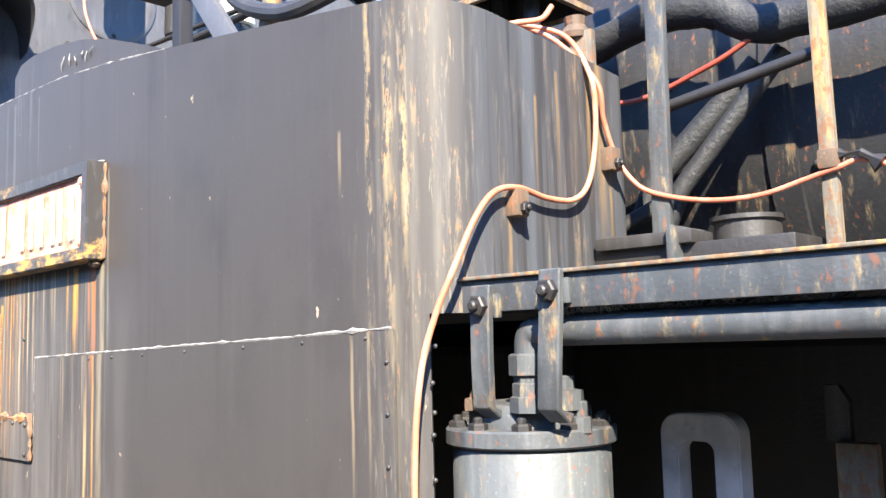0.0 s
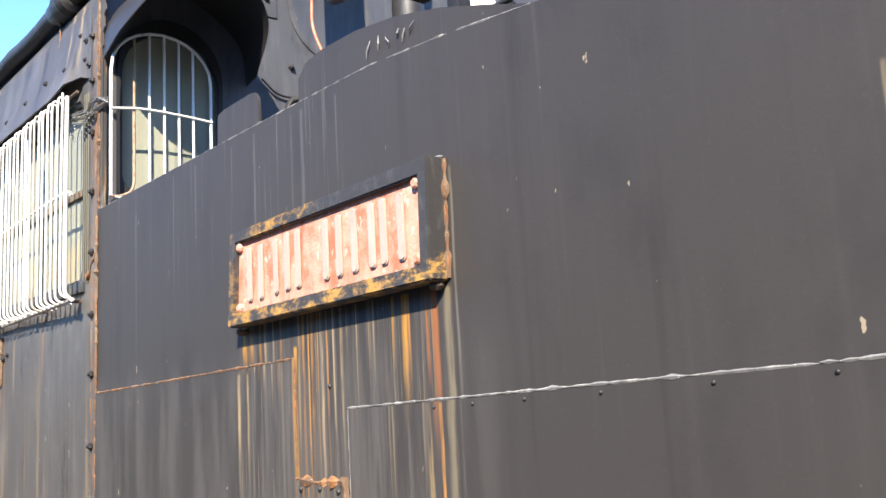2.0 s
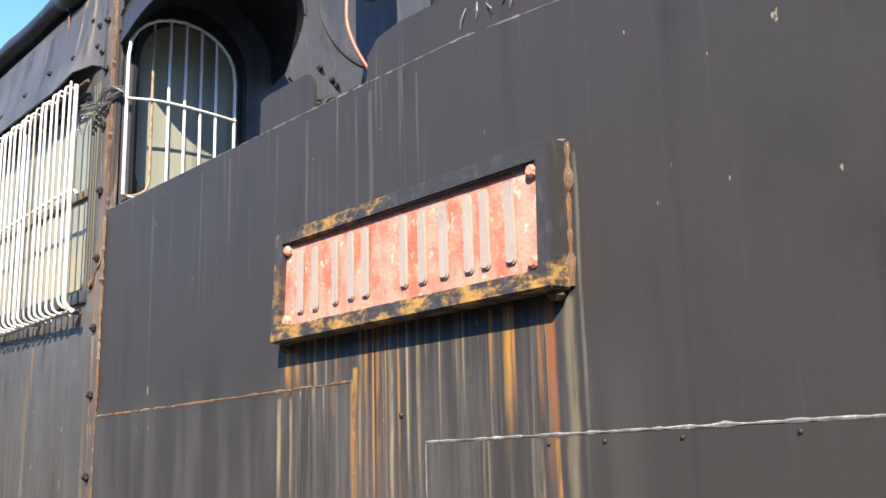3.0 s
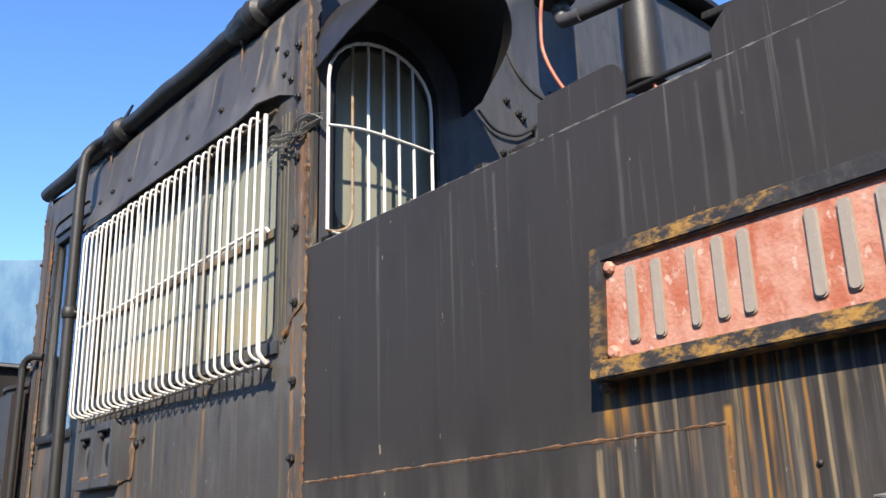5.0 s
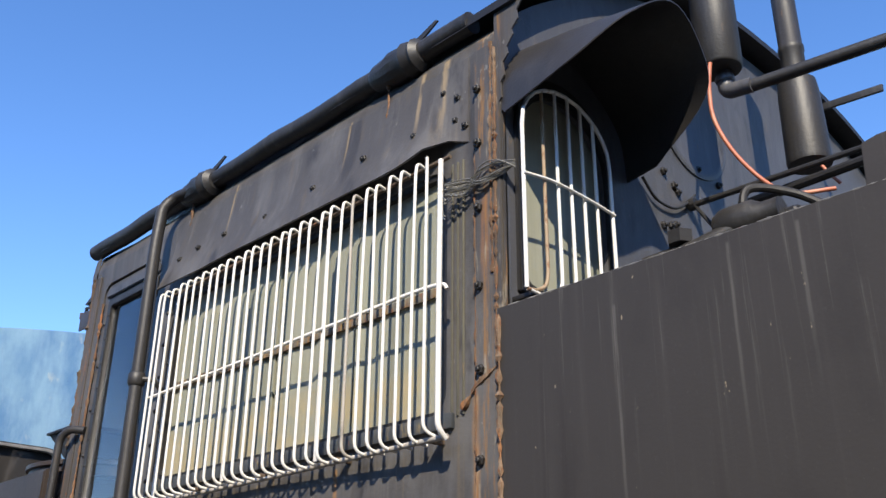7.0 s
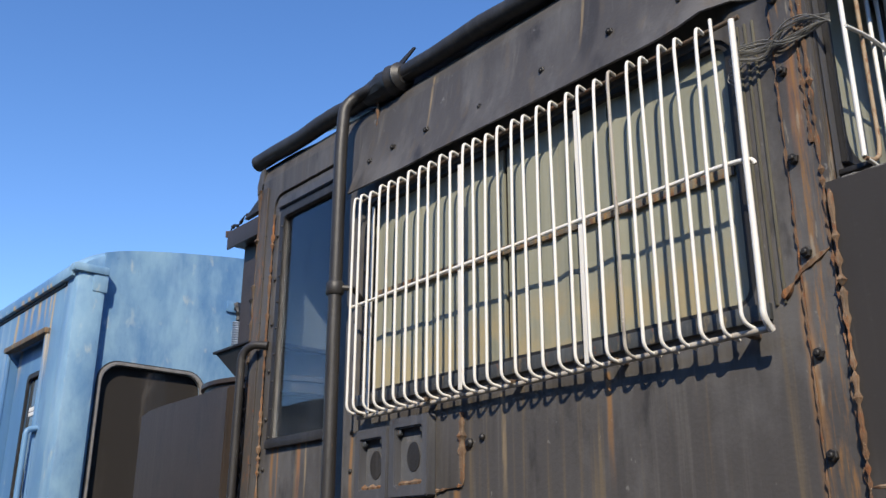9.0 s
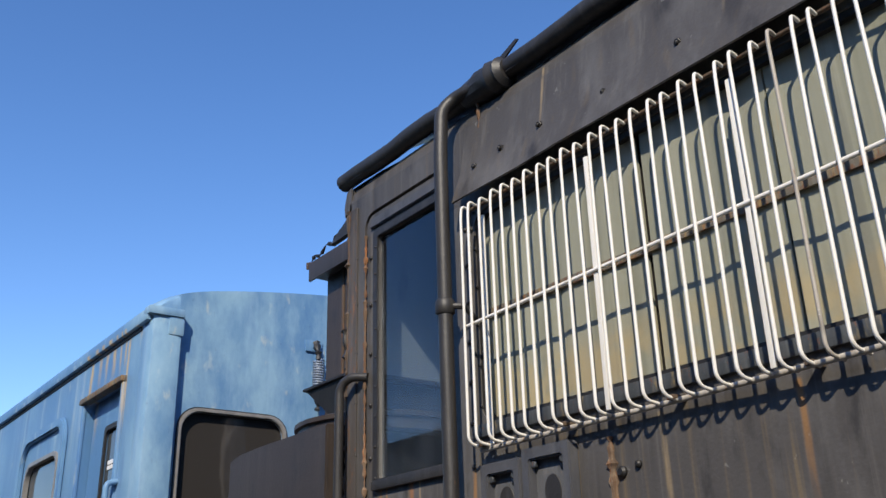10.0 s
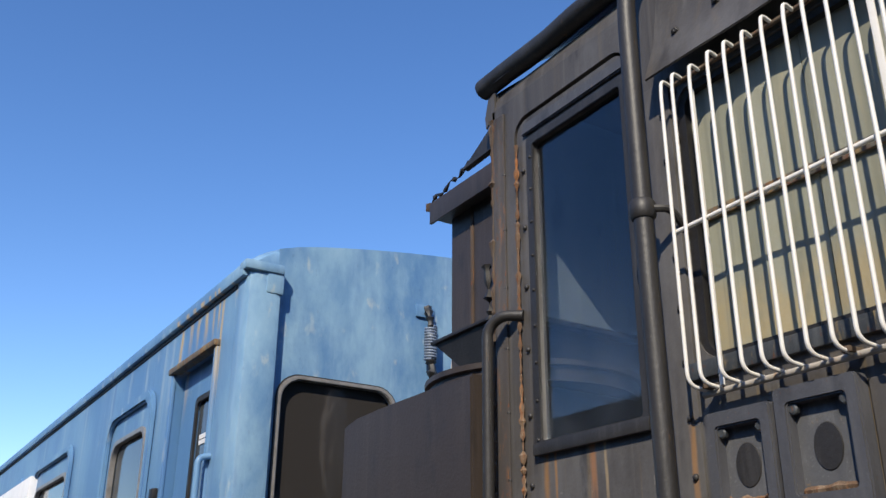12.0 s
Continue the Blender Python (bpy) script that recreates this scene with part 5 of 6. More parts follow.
# ---- coal bunker behind the cab ----
def bunker():
    body = part("bunker", plate([(-6.27, 0.9), (-5.585, 0.9), (-5.585, 2.142), (-6.06, 2.140), (-6.20, 2.135), (-6.27, 2.122)], [], side(1.022), 2.8, None, 0.006), BUNKER, loco, "plain brown-black coal bunker side", 30)
    part("bunker_lid", turned([(0.285, 2.13), (0.285, 2.165), (0.297, 2.168), (0.297, 2.182), (0.27, 2.19), (0.1, 2.195)], (-5.75, 1.335, 0), "z", 36), BUNKER, body, "round black lid", 40)
    up = part("bunker_extension", plate([(-6.29, 2.15), (-5.60, 2.15), (-5.60, 2.90), (-6.29, 2.90)], [], side(1.412), 2.0, None, 0.004), BUNKER, loco, "tall rust-streaked bunker extension", 30)
    part("ledge", slab(-6.33, -5.60, 1.36, 1.50, 2.90, 2.955, 0.004), BUNKER, up, "", 30)
    part("ledge_lip", slab(-6.34, -5.60, 1.352, 1.362, 2.885, 2.965, 0.002), BUNKER, up, "", 30)
    part("rust_streak_strip", slab(-6.165, -6.15, 1.408, 1.414, 2.2, 2.90, 0.001), RUSTY, up, "", 30)
    part("broken_stub", slab(-6.40, -6.335, 1.37, 1.395, 2.955, 2.985, 0.004, None, pose(0, 0, 0, 6, 14, 0)), RUSTY, up, "bright rusty broken stub", 30)
    line = [(-6.36 + 0.03 * k, 1.375, 2.985 + 0.012 * math.sin(k * 1.9) + 0.006 * k) for k in range(11)]
    part("chain", weld(line, 0.006, 1.0, 5), IRON_DARK_SHADE, up, "loose bit of chain")
    part("hook_chain", weld([(-5.70, 1.15, 2.48), (-5.69, 1.15, 2.40), (-5.70, 1.16, 2.33)], 0.010, 1.0, 5), IRON_DARK_SHADE, loco, "short hanging chain")
    pl = plate([(-5.84, 2.835), (-5.585, 2.845), (-5.585, 2.96), (-5.60, 2.96)], [], side(1.165), 0.02)
    part("roof_plank", pl, IRON, loco, "dark pointed plate behind the roof", 30)
    # triangular hopper hung at the rear
    bm = bmesh.new()
    top = [bm.verts.new(q) for q in ((-6.03, 1.19, 2.345), (-5.72, 1.19, 2.345), (-5.72, 1.38, 2.345), (-6.03, 1.38, 2.345))]
    foot = [bm.verts.new(q) for q in ((-5.85, 1.22, 2.20), (-5.78, 1.22, 2.20), (-5.78, 1.34, 2.20), (-5.85, 1.34, 2.20))]
    for k in range(4):
        bm.faces.new((top[k], top[(k + 1) % 4], foot[(k + 1) % 4], foot[k]))
    bm.faces.new(top)
    bm.faces.new(foot[::-1])
    hop = part("filler_hopper", bm, IRON_DARK_SHADE, loco, "black funnel-shaped hopper", 0)
    part("hopper_rim", slab(-6.04, -5.71, 1.18, 1.39, 2.344, 2.354, 0.003), IRON_DARK_SHADE, hop, "", 30)


bunker()


# ---- number plate: its characters are plain raised bars ----
def number_plate():
    p = thing("number_plate", "faded red plate in a rusty dark border, with raised bars", "number plate")
    out = [(-2.676, 1.795), (-2.012, 1.808), (-2.008, 2.006), (-2.660, 1.990)]
    inn = [(-2.646, 1.822), (-2.037, 1.834), (-2.033, 1.977), (-2.637, 1.966)]
    part("border", plate(out, [inn], side(TY - 0.040), 0.040, None, 0.0025), FRAME_PAINT, p, "raised dark border flaking to ochre rust", 30)
    part("panel", plate([(-2.648, 1.817), (-2.030, 1.829), (-2.026, 1.983), (-2.640, 1.972)], [], side(TY - 0.029), 0.012), RED, p, "faded orange-red panel", 0)
    # each character: upright bars of its height, in pairs for the wide ones
    for a, b, lo, hi in ((-2.601, -2.537, 1.840, 1.952), (-2.496, -2.480, 1.843, 1.954), (-2.455, -2.397, 1.845, 1.958), (-2.321, -2.259, 1.847, 1.960), (-2.231, -2.160, 1.848, 1.962), (-2.146, -2.079, 1.849, 1.963)):
        w = 0.019 if b - a > 0.03 else b - a
        for u in ((a, b - w) if b - a > 0.03 else (a,)):
            bm = plate(rounded(u, u + w, lo, hi, 0.0075, 5), [], side(TY - 0.0345), 0.006, None, 0.0025)
            part("raised_bar", bm, NUMERAL, p, "weathered pale raised bar", 40)
    for x, z in ((-2.628, 1.957), (-2.044, 1.968), (-2.047, 1.846), (-2.632, 1.832)):
        part("plate_bolt", turned([(0.010, 0.0), (0.010, 0.006), (0.006, 0.010)], (x, TY - 0.029, z), pose(0, 0, 0, 90, 0, 0), 8), RED, p, "", 30)
    part("rust_lip", weld([(-2.655, TY - 0.005, 1.985), (-2.672, TY - 0.005, 1.80)], 0.003, 0.9), BEAD, p)
    part("weld_bead", weld([(-2.006, TY - 0.003, 2.004), (-2.010, TY - 0.003, 1.812)], 0.0034, 1.0), BEAD, p, "lumpy rusty weld")
    part("weld_bead", weld([(-2.652, TY - 0.003, 1.990), (-2.008, TY - 0.003, 2.008)], 0.003, 0.8), CHALK, p)
    for x in (-2.665, -2.03):
        part("bolt_lump", turned([(0.012, 0), (0.013, 0.006), (0.007, 0.012)], (x, TY - 0.012, 1.79 + (x + 2.7) * 0.025), pose(0, 0, 0, 180, 0, 0), 8), RUSTY, p)


number_plate()


# ---- guard grilles, wired on ----
def side_grille():
    g = thing("window_grille", "white-painted bar grille over the cab side window, wired on", "window grille")
    x0, x1, yo, yf = -4.898, -3.647, 1.020, 1.066
    places = [x0, -4.868] + [-4.822 + 0.04358 * k for k in range(27)] + [x1]
    last = len(places) - 1
    for k, x in enumerate(places):
        x += 0.0022 * math.sin(k * 4.7) if 1 < k < last else 0
        top = 2.584 + 0.010 * (x - x0) / (x1 - x0) + 0.003 * math.sin(k * 2.3)
        lean = 0.004 * math.sin(k * 3.1)
        if k == last:
            line = bend([(x, yo + 0.002, top - 0.012), (x, yo, 2.30), (x, yo, 1.985), (x, yo + 0.022, 1.966)], 0.02, 5)
        elif k == last - 1:
            line = bend([(x - 0.004, yo + 0.004, top + 0.008), (x, yo, 2.28), (x, yo, 1.985), (x + 0.012, yf - 0.01, 1.972)], 0.045, 6)
        else:
            line = bend([(x + lean, yo + 0.030, top + 0.006), (x + lean, yo + 0.004, top + 0.012), (x + lean, yo, top - 0.02), (x, yo, 2.28), (x, yo, 1.972), (x + 0.004, yf, 1.966)], 0.042, 6)
        rusty = k == 22
        part("bar", tube(line, 0.0062 if k == last else 0.0038, 8), RAILPAINT if rusty else WHITE, g, "rust-bitten bar" if rusty else "", 60)
    part("bottom_rail", tube([(x0 - 0.004, yf - 0.004, 1.960), (-4.3, yf - 0.003, 1.966), (x1 + 0.004, yf - 0.024, 1.970)], 0.006, 8), RAILPAINT, g, "grubby white foot rail", 60)
    part("top_rail", tube([(x0, yo + 0.032, 2.590), (x1, yo + 0.032, 2.600)], 0.005, 8), RUSTY, g, "", 60)
    line = [(x0 - 0.004, yo + 0.008, 2.266)] + [(x0 + (x1 - x0) * t, yo + 0.008, 2.266 + 0.027 * t) for t in (0.2, 0.4, 0.6, 0.8, 0.93)] + [(x1 - 0.004, yo + 0.010, 2.288), (x1 + 0.010, yo + 0.014, 2.276)]
    part("middle_rail", tube(smooth_path(line, 4), 0.0045, 8), WHITE, g, "", 60)
    for x in (-4.450, -4.058):
        part("flat_bar", slab(x - 0.006, x + 0.006, yo + 0.010, yo + 0.014, 1.972, 2.55, 0.001), WHITE, g, "flat white upright", 30)
    part("back_bar", tube([(-4.852, CY - 0.030, 1.968), (-4.852, CY - 0.028, 2.56)], 0.0048, 8), WHITE, g, "", 60)
    for x in (-4.88, -4.6, -4.3, -4.0, -3.70):
        part("foot_clip", slab(x - 0.008, x + 0.008, CY - 0.042, CY, 1.966, 1.976, 0.002), RUSTY, g, "", 30)
    t = thing("tie_wire", "loose tangle of dull steel tie wire round the corner post", "wire")
    for k in range(14):
        a, b = random.uniform(-0.024, 0.024), random.uniform(-0.034, 0.016)
        line = smooth_path([(-3.650 + random.uniform(-0.004, 0.004), 1.035 + random.uniform(0, 0.01), 2.515 + a * 0.8), (-3.61, 1.072 + random.uniform(-0.012, 0.002), 2.520 + a), (-3.565, 1.068 + random.uniform(-0.012, 0.004), 2.532 + b * 0.9), (-3.52, 1.070 + random.uniform(-0.01, 0.01), 2.538 + b * 0.7), (-3.485, 1.085, 2.535 + 0.5 * a)], 5)
        part("strand", tube(line, 0.0016, 5), STEEL_WIRE, t, "", 60)
    for k in range(5):
        z = 2.50 + random.uniform(-0.02, 0.05)
        part("strand", tube(smooth_path([(-3.64, 1.05, z), (-3.665 + random.uniform(-0.02, 0.02), 1.045, z - 0.02), (-3.66, 1.05, z - 0.045)], 4), 0.0012, 5), STEEL_WIRE, t, "", 60)


side_grille()


def front_grille():
    g = thing("window_grille", "arched white-painted bar grille over the cab front window", "window grille")
    xg = -3.462
    y0, y1 = 1.084, 1.394
    yc, half = 0.5 * (y0 + y1), 0.5 * (y1 - y0)
    arch = [(xg, y0, 2.245), (xg, y0, 2.62)] + [(xg, yc + half * math.cos(radians(a)), 2.63 + 0.125 * math.sin(radians(a))) for a in range(165, 0, -15)] + [(xg, y1, 2.62), (xg, y1, 2.20)]
    part("rim_bar", tube(arch, 0.0047, 8), WHITE, g, "", 60)
    for k, y in enumerate((1.152, 1.198, 1.244, 1.290, 1.336)):
        top = 2.63 + 0.125 * math.sqrt(max(0, 1 - ((y - yc) / half) ** 2))
        if k == 0:
            line = bend([(xg, y, top), (xg, y, 2.29), (xg, y - 0.008, 2.262), (xg, y - 0.04, 2.245), (xg, y0, 2.243)], 0.02)
        elif k == 1:
            line = bend([(xg, y, top), (xg, y, 2.27), (xg, y - 0.05, 2.238), (xg, y0 + 0.01, 2.243)], 0.025)
        else:
            line = [(xg, y, top), (xg, y, 2.19)]
        part("bar", tube(line, 0.0042, 8), RUSTBAR if k == 0 else WHITE, g, "rust-brown bar" if k == 0 else "", 60)
    part("middle_rail", tube(smooth_path([(xg + 0.004, y0 - 0.004, 2.500), (xg + 0.006, 1.18, 2.512), (xg + 0.006, 1.31, 2.510), (xg + 0.004, y1 + 0.003, 2.505)]), 0.0038, 8), WHITE, g, "", 60)
    part("foot_clip", slab(X_RING, xg, y0 + 0.02, y0 + 0.03, 2.235, 2.245, 0.002), IRON_DARK_SHADE, g, "", 30)
    part("foot_clip", slab(X_RING, xg, y1 - 0.01, y1, 2.235, 2.245, 0.002), IRON_DARK_SHADE, g, "", 30)


front_grille()


# ---- cables ----
def cable(label, pts, r, material, n=7):
    c = thing("electric_cable", label, "cable", "old cables on the locomotive")
    part("sheath", tube(smooth_path(pts, n), r, 8), material, c, "", 60)


WIRE_MID = plain("faded_orange_cable", (0.42, 0.12, 0.07), 0.5, (0.52, 0.28, 0.19), 0.55, 16.0)
# darker copy of the red sheath: the boiler-side cable's shade is in its colour
WIRE_SHADED = plain("shaded_red_cable", (0.22, 0.035, 0.02), 0.5, (0.34, 0.10, 0.06), 0.5, 14.0)
F = -1.095
cable("sun-bleached orange cable looping over the tank front", [(-1.22, 1.40, 2.17), (-1.15, 1.44, 2.14), (F, 1.425, 2.06), (F + 0.004, 1.432, 2.0), (F, 1.430, 1.93), (F, 1.405, 1.870), (F, 1.36, 1.842), (F, 1.29, 1.838), (F, 1.222, 1.846), (F, 1.165, 1.835), (F, 1.12, 1.795), (F - 0.005, 1.082, 1.73), (-1.125, 1.065, 1.66), (-1.145, 1.055, 1.58), (-1.155, 1.05, 1.45), (-1.155, 1.05, 1.2), (-1.15, 1.06, 0.95)], 0.0046, WIRE_RED)
cable("orange cable running from the tank front along the boiler", [(-1.22, 1.41, 2.17), (-1.16, 1.43, 2.13), (F, 1.445, 2.05), (F, 1.462, 1.99), (F, 1.487, 1.942), (F + 0.01, 1.505, 1.905), (-1.06, 1.525, 1.872), (-1.0, 1.53, 1.85), (-0.93, 1.53, 1.838), (-0.86, 1.53, 1.838), (-0.80, 1.528, 1.850), (-0.745, 1.525, 1.862), (-0.70, 1.53, 1.868), (-0.60, 1.53, 1.82), (-0.4, 1.5, 1.78)], 0.0044, WIRE_MID)
cable("red cable along the boiler side", [(-1.35, 1.66, 2.12), (-1.18, 1.69, 2.075), (-1.02, 1.70, 2.11), (-0.92, 1.70, 2.15), (-0.80, 1.70, 2.21)], 0.0052, WIRE_SHADED)
cable("short red cable below the junction box", [(-1.30, 1.40, 2.20), (-1.26, 1.37, 2.16), (-1.20, 1.36, 2.155), (-1.17, 1.40, 2.165), (-1.16, 1.42, 2.19)], 0.005, WIRE_RED)
cable("red cable hanging from the canister", [(-3.335, 1.715, 3.04), (-3.336, 1.70, 2.995), (-3.345, 1.70, 2.92), (-3.34, 1.70, 2.836), (-3.308, 1.72, 2.738), (-3.251, 1.75, 2.645), (-3.206, 1.80, 2.618), (-3.13, 1.86, 2.625)], 0.0055, WIRE_RED)
cable("red cable below the stepped pipe", [(-3.235, 2.01, 2.84), (-3.215, 2.02, 2.78), (-3.18, 2.03, 2.72)], 0.005, WIRE_RED)
cable("thin black cable on the cab front", [(-3.505, 1.60, 2.70), (-3.508, 1.66, 2.66), (-3.508, 1.74, 2.66), (-3.508, 1.80, 2.69), (-3.508, 1.86, 2.74)], 0.004, WIRE_BLACK)


def webs():
    bm = bmesh.new()
    rnd = random.Random(4)
    def strand(a, b, sag):
        a, b = Vector(a), Vector(b)
        tube([a.lerp(b, t) + Vector((0, 0, -sag * 4 * t * (1 - t))) + 0.002 * Vector((rnd.random(), rnd.random(), rnd.random())) for t in (0, 0.25, 0.5, 0.75, 1)], rnd.uniform(0.0004, 0.0009), 3, bm)
    for k in range(260):
        x = rnd.uniform(-0.98, -0.15)
        strand((x, rnd.uniform(1.145, 1.20), 1.700), (x + rnd.uniform(-0.07, 0.07), 1.165 + rnd.uniform(-0.01, 0.015), 1.655), rnd.uniform(0, 0.01))
    for k in range(45):
        x = rnd.uniform(-0.98, -0.90)
        strand((x, 1.15, 1.69 - rnd.random() * 0.03), (x + rnd.uniform(-0.05, 0.05), 1.165, 1.625 + rnd.random() * 0.03), rnd.uniform(0, 0.012))
    tagged(part("cobweb", bm, WEB, None, "", 0), "dusty grey cobwebs under the running board edge", "cobweb", kind="stuff")


webs()


# ---- the blue coach behind ----
def coach():
    c = thing("passenger_coach", "faded sky-blue passenger coach with peeling paint", "railway coach")
    SY, EX, L = 1.045, -7.32, -27.0
    wins = []
    for k, x in enumerate((-8.62, -10.55, -12.45, -14.35, -16.25, -18.15, -20.05)):
        wins.append(rounded(x - (0.68 if k == 0 else 1.15), x, 1.62, 2.512, 0.10, 6))
    dor = rounded(-8.20, -7.605, 0.75, 2.700, 0.04, 4, (2, 3))
    body = part("side_wall", plate([(L, 0.85), (EX - 0.06, 0.85), (EX - 0.06, 2.93), (L, 2.93)], wins + [dor], side(SY), 0.05), BLUE, c, "sky-blue side sheet with ochre runs", 30)
    part("far_wall", slab(L, EX - 0.02, 3.79, 3.84, 0.85, 2.93, 0), BLUE, c, "", 0)
    for k, w in enumerate(wins):
        x1 = max(u for u, v in w)
        x0 = min(u for u, v in w)
        wd = part("window", plate(rounded(x0 - 0.015, x1 + 0.015, 1.605, 2.527, 0.11, 6), [rounded(x0 + 0.012, x1 - 0.012, 1.632, 2.500, 0.095, 6)], side(SY - 0.012), 0.03, None, 0.003), TRIM, c, "rounded coach window in a metal frame", 40)
        part("pane", slab(x0 - 0.01, x1 + 0.01, SY + 0.02, SY + 0.026, 1.61, 2.52, 0), GLASS_SIDE, wd, "dusty pane", 0)
        part("raised_surround", plate(rounded(x0 - 0.14, x1 + 0.14, 1.48, 2.70, 0.15, 6), [rounded(x0 - 0.085, x1 + 0.085, 1.53, 2.645, 0.13, 6)], side(SY - 0.028), 0.03, None, 0.008), BLUE, wd, "raised blue surround", 40)
    door = part("door", plate(rounded(-8.19, -7.615, 0.78, 2.695, 0.03, 4, (2, 3)), [rounded(-7.95, -7.63, 1.55, 2.520, 0.03, 4)], side(SY + 0.045), 0.02), BLUE, c, "recessed blue sliding door with a narrow window", 30)
    part("pane", slab(-7.96, -7.62, SY + 0.055, SY + 0.060, 1.54, 2.53, 0), GLASS_SIDE, door, "", 0)
    part("pane_seal", plate(rounded(-7.97, -7.61, 1.53, 2.54, 0.035, 4), [rounded(-7.945, -7.635, 1.555, 2.515, 0.03, 4)], side(SY + 0.038), 0.01), RUBBER_SHADE, door, "", 30)
    part("door_hood", slab(-8.24, -7.575, SY - 0.03, SY + 0.02, 2.692, 2.722, 0.008), POST, door, "rust-stained drip rail", 30)
    part("door_jamb", slab(-8.235, -8.195, SY - 0.016, SY + 0.002, 0.85, 2.69, 0.01), BLUE, c, "", 30)
    part("door_jamb", slab(-7.61, -7.575, SY - 0.016, SY + 0.002, 0.85, 2.69, 0.01), BLUE, c, "", 30)
    part("handrail", tube(bend([(-7.56, SY, 2.215), (-7.56, SY - 0.05, 2.205), (-7.56, SY - 0.05, 1.3), (-7.56, SY, 1.28)], 0.03), 0.014, 10), BLUE, c, "blue handrail", 50)
    part("door_bracket", slab(-8.30, -8.24, SY - 0.04, SY, 2.10, 2.16, 0.008), IRON_DARK_SHADE, c, "", 30)
    for k, z in enumerate((2.36, 2.335)):
        part("notice_bar", slab(-7.90, -7.74, SY + 0.050, SY + 0.0535, z - 0.02, z, 0), SIGNWHITE, door, "white unreadable notice", 0)
    # end wall with a big window each side
    holes = [rounded(1.232, 1.765, 1.45, 2.525, 0.09, 6), rounded(3.115, 3.648, 1.45, 2.525, 0.09, 6)]
    crown = lambda u: 0.10 * (1 - math.exp(-max(u, 0.0) / 0.08)) + 0.18 * (1 - abs(1 - u / 1.4) ** 1.6)
    arc = lambda s_: 2.975 + crown(1.4 - abs(s_) * 1.255)
    top = [(MID + s_ * 1.255, arc(s_)) for s_ in [1 - 2 * k / 30 for k in range(31)]]
    end = part("end_wall", plate([(1.185, 0.85), (3.70, 0.85)] + top, holes, facing(EX), 0.05), BLUE, c, "pale blue coach end, chalky and stained", 30)
    for h in holes:
        a, b = min(u for u, v in h), max(u for u, v in h)
        wd = part("end_window", plate(rounded(a - 0.014, b + 0.014, 1.44, 2.540, 0.10, 6), [rounded(a + 0.004, b - 0.004, 1.452, 2.521, 0.088, 6)], facing(EX + 0.014), 0.03, None, 0.004), TRIM, c, "large dark end window in a metal frame", 40)
        part("pane", slab(EX - 0.03, EX - 0.024, a - 0.01, b + 0.01, 1.44, 2.535, 0), GLASS_END, wd, "dusty dark pane", 0)
        part("seal", plate(rounded(a - 0.020, b + 0.020, 1.430, 2.546, 0.105, 6), [rounded(a - 0.015, b + 0.015, 1.438, 2.541, 0.10, 6)], facing(EX + 0.006), 0.008), RUBBER_SHADE, wd, "", 40)
    # corner pillars, rounded, with a dark groove to the end wall
    for y0, y1 in ((SY, 1.192), (3.69, 3.84)):
        part("corner_pillar", slab(EX - 0.10, EX + 0.05, y0 - (0.004 if y0 < 2 else 0), y1, 0.85, 2.982, 0.03), BLUE, c, "", 50)
        part("pillar_cap", slab(EX - 0.10, EX + 0.056, y1 - 0.075 if y0 < 2 else y0, y1 + 0.004 if y0 < 2 else y0 + 0.08, 2.86, 2.985, 0.012), BLUE, c, "", 50)
    # roof with a rounded end
    bm = bmesh.new()
    rings = []
    for x, drop, inset in ((L, 0, 0), (-9.0, 0, 0), (EX - 0.30, 0, 0), (EX - 0.12, 0.004, 0.004), (EX - 0.05, 0.010, 0.012), (EX - 0.015, 0.022, 0.03), (EX - 0.004, 0.032, 0.04)):
        row = []
        for k in range(37):
            s_ = 1 - 2 * k / 36
            s_ = math.copysign(1 - (1 - abs(s_)) ** 1.5, s_) if abs(s_) < 1 else s_
            row.append(bm.verts.new((x, MID + s_ * (1.40 - inset), 3.000 + crown(1.4 * (1 - abs(s_))) - drop * min(1.0, 12 * (1 - abs(s_))))))
        rings.append(row)
    for a, b in zip(rings, rings[1:]):
        for k in range(36):
            bm.faces.new((a[k], a[k + 1], b[k + 1], b[k]))
    bm.faces.new(rings[-1])
    roof = part("roof", bm, BLUE, c, "pale blue arched coach roof", 50)
    part("gutter_return", slab(EX - 0.02, EX + 0.066, SY - 0.030, 1.194, 2.948, 2.992, 0.014), BLUE, c, "blue gutter turned round the corner", 50)
    gut = part("gutter", slab(L, EX + 0.03, SY - 0.028, SY + 0.03, 2.925, 2.985, 0.012), BLUE, c, "blue roof gutter", 50)
    # black strip that stands in for the shade below the gutter
    part("gutter_shadow_strip", slab(L, EX - 0.1, SY - 0.006, SY + 0.004, 2.905, 2.928, 0.002), RUBBER_SHADE, c, "", 30)
    part("underframe", slab(L + 0.2, EX - 0.2, 1.2, 3.68, 0.45, 0.9, 0.02), IRON_DARK_SHADE, c, "", 0)
    for x in (-9.0, -11.1, -22.5, -24.6):
        part("wheel", turned([(0.2, -0.06), (0.40, -0.05), (0.43, 0.05), (0.45, 0.07), (0.2, 0.07)], (x, 1.92, 0.45), "y", 32), IRON_DARK_SHADE, c, "", 40)
    # dark slab added inside the coach to stand for its unlit interior
    part("interior_shade_slab", slab(L + 0.1, EX - 0.3, 2.2, 2.25, 0.95, 2.9, 0), IRON_DARK_SHADE, c, "", 0)
    # spring coupling jumper hung on the end
    s = thing("jumper_spring", "grey coiled jumper cable with black ties on the coach end", "spring")
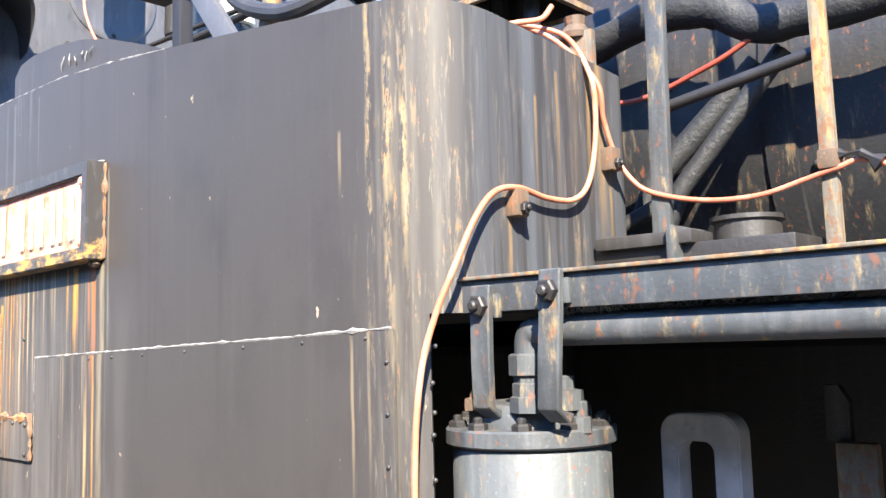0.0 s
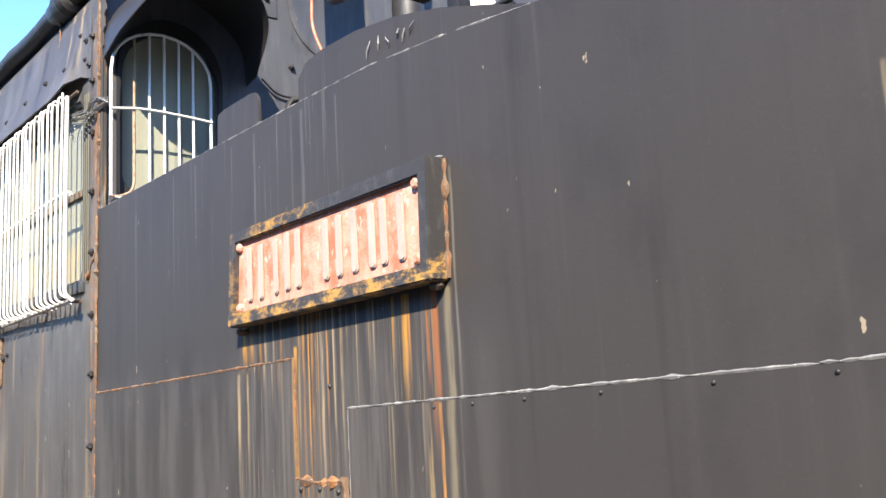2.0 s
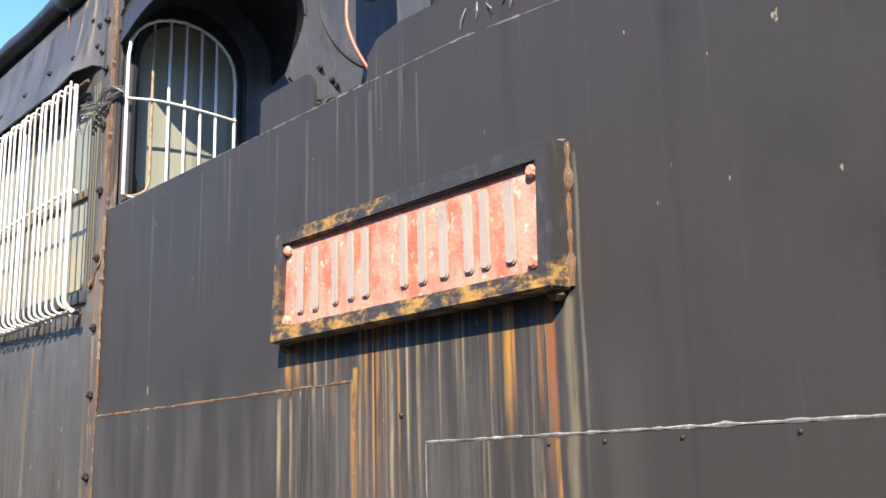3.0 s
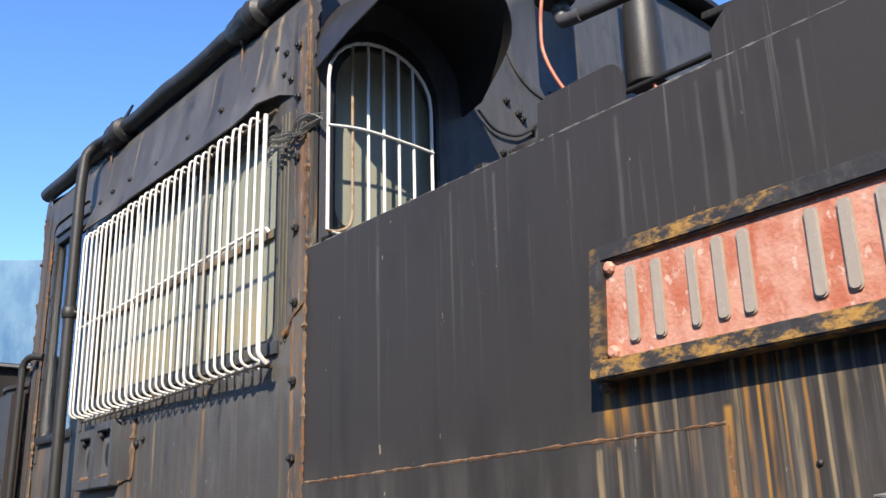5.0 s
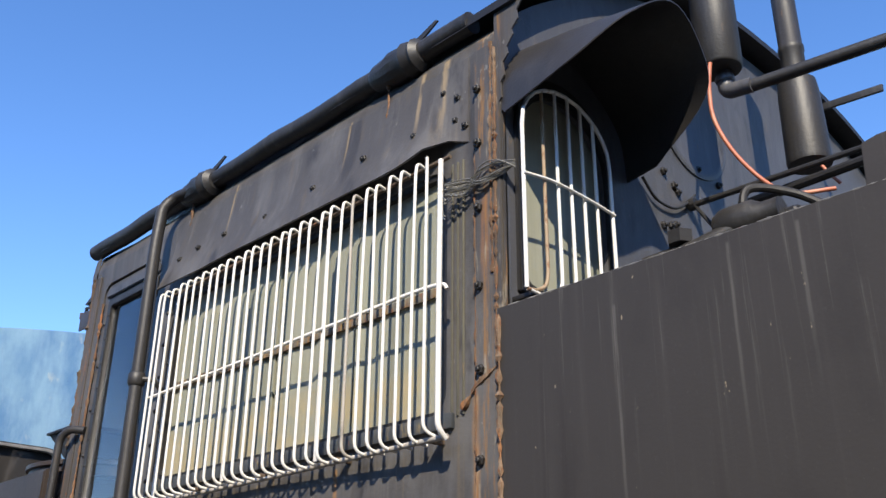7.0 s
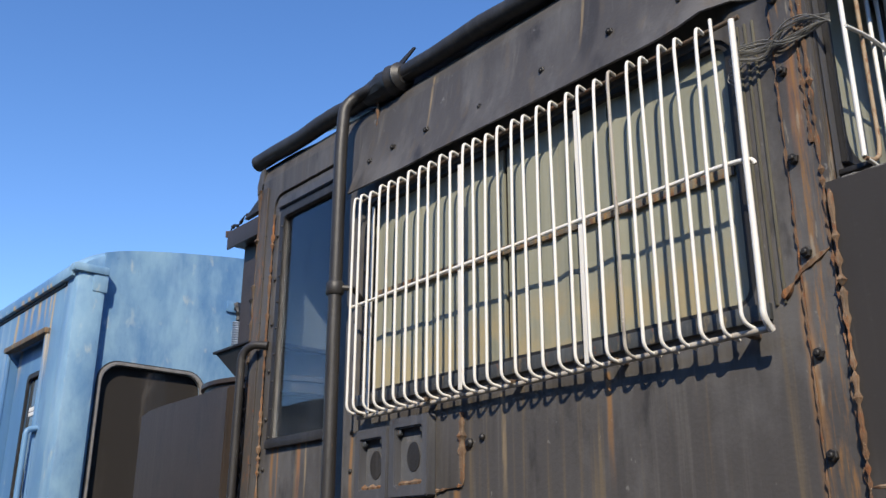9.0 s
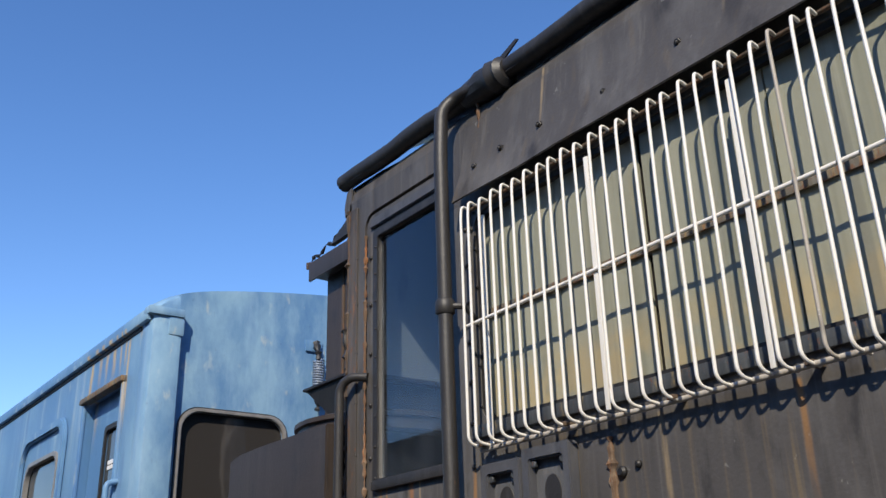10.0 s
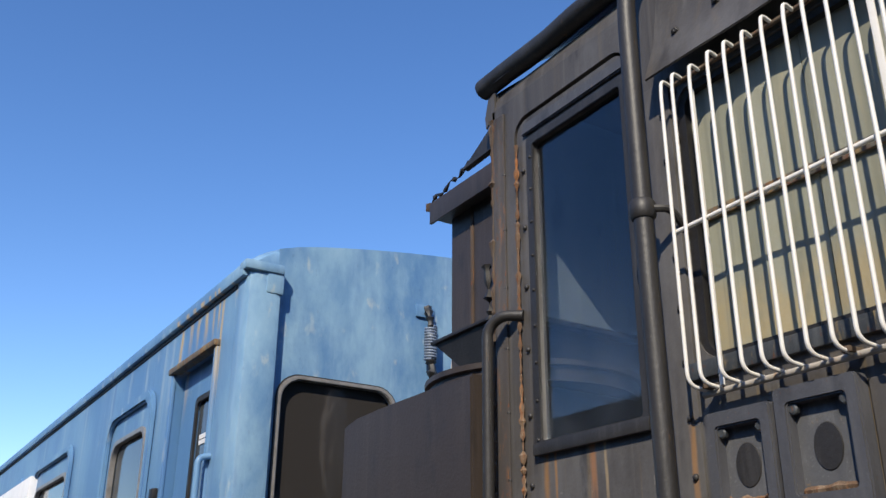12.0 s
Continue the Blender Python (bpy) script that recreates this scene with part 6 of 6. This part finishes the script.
    coil = [(EX + 0.05 + 0.027 * math.cos(t * 0.6), 1.925 + 0.027 * math.sin(t * 0.6), 2.845 - 0.00125 * t) for t in range(0, 126)]
    part("coil", tube(coil, 0.005, 6), COIL, s, "", 60)
    part("tie", weld([(EX + 0.01, 1.93, 2.945), (EX + 0.04, 1.925, 2.90), (EX + 0.05, 1.925, 2.85)], 0.015, 1.0, 6), WIRE_BLACK, s)
    part("tie", weld([(EX + 0.05, 1.925, 2.69), (EX + 0.06, 1.93, 2.64), (EX + 0.05, 1.92, 2.58)], 0.014, 1.0, 6), WIRE_BLACK, s)
    part("hook_plate", slab(EX, EX + 0.012, 1.87, 1.965, 2.90, 2.96, 0.003), BLUE, s, "", 30)
    sk = thing("white_sack", "crumpled white sack with red print behind the bunker", "sack")
    bm = bmesh.new()
    bmesh.ops.create_icosphere(bm, subdivisions=4, radius=1)
    for v in bm.verts:
        q = v.co.copy()
        k = 1 + 0.25 * noise.noise(q * 2.2) + 0.12 * noise.noise(q * 6)
        v.co = Vector((-6.75 + 0.07 * q.x * k, 1.78 + 0.06 * q.y * k, 2.42 + 0.28 * q.z * k))
    part("cloth", bm, SACK, sk, "", 60)
    part("stay", slab(-6.76, -6.74, 1.77, 1.79, 0.0, 2.2, 0.002), IRON_DARK_SHADE, sk, "", 0)


GLASS_END = glass("dusty_end_glass", (0.034, 0.031, 0.029), 0.06)
GLASS_SIDE = glass("dusty_side_glass", (0.05, 0.06, 0.07), 0.08)
SIGNWHITE = plain("white_print", (0.75, 0.75, 0.75), 0.5, (0.6, 0.6, 0.6))
COIL = plain("blue_grey_coil", (0.16, 0.20, 0.27), 0.4, (0.28, 0.32, 0.38))
coach()


def distance():
    w = thing("power_line", "far power line with three thin dark wires between poles", "power line")
    ends = ((-60.0, -40.0), (-150.0, 60.0))
    for x, y in ends:
        part("pole", turned([(0.18, 0.0), (0.13, 11.0), (0.10, 11.1)], (x, y, 0), "z", 12), IRON_DARK_SHADE, w)
        part("crossarm", slab(x - 0.15, x + 0.15, y - 0.15, y + 0.15, 8.2, 10.4, 0.02), IRON_DARK_SHADE, w)
    for z in (10.3, 9.4, 8.5):
        a, b = Vector((*ends[0], z)), Vector((*ends[1], z))
        part("wire", tube([a.lerp(b, t / 20) - Vector((0, 0, 6 * (t / 20) * (1 - t / 20))) for t in range(21)], 0.03, 5), WIRE_BLACK, w, "", 60)


distance()

s = thing("sign_board", "plain white board fixed to the coach side", "sign")
part("panel", slab(-14.2, -11.74, 0.99, 1.05, 2.05, 2.63, 0.006), SIGNWHITE, s, "", 30)
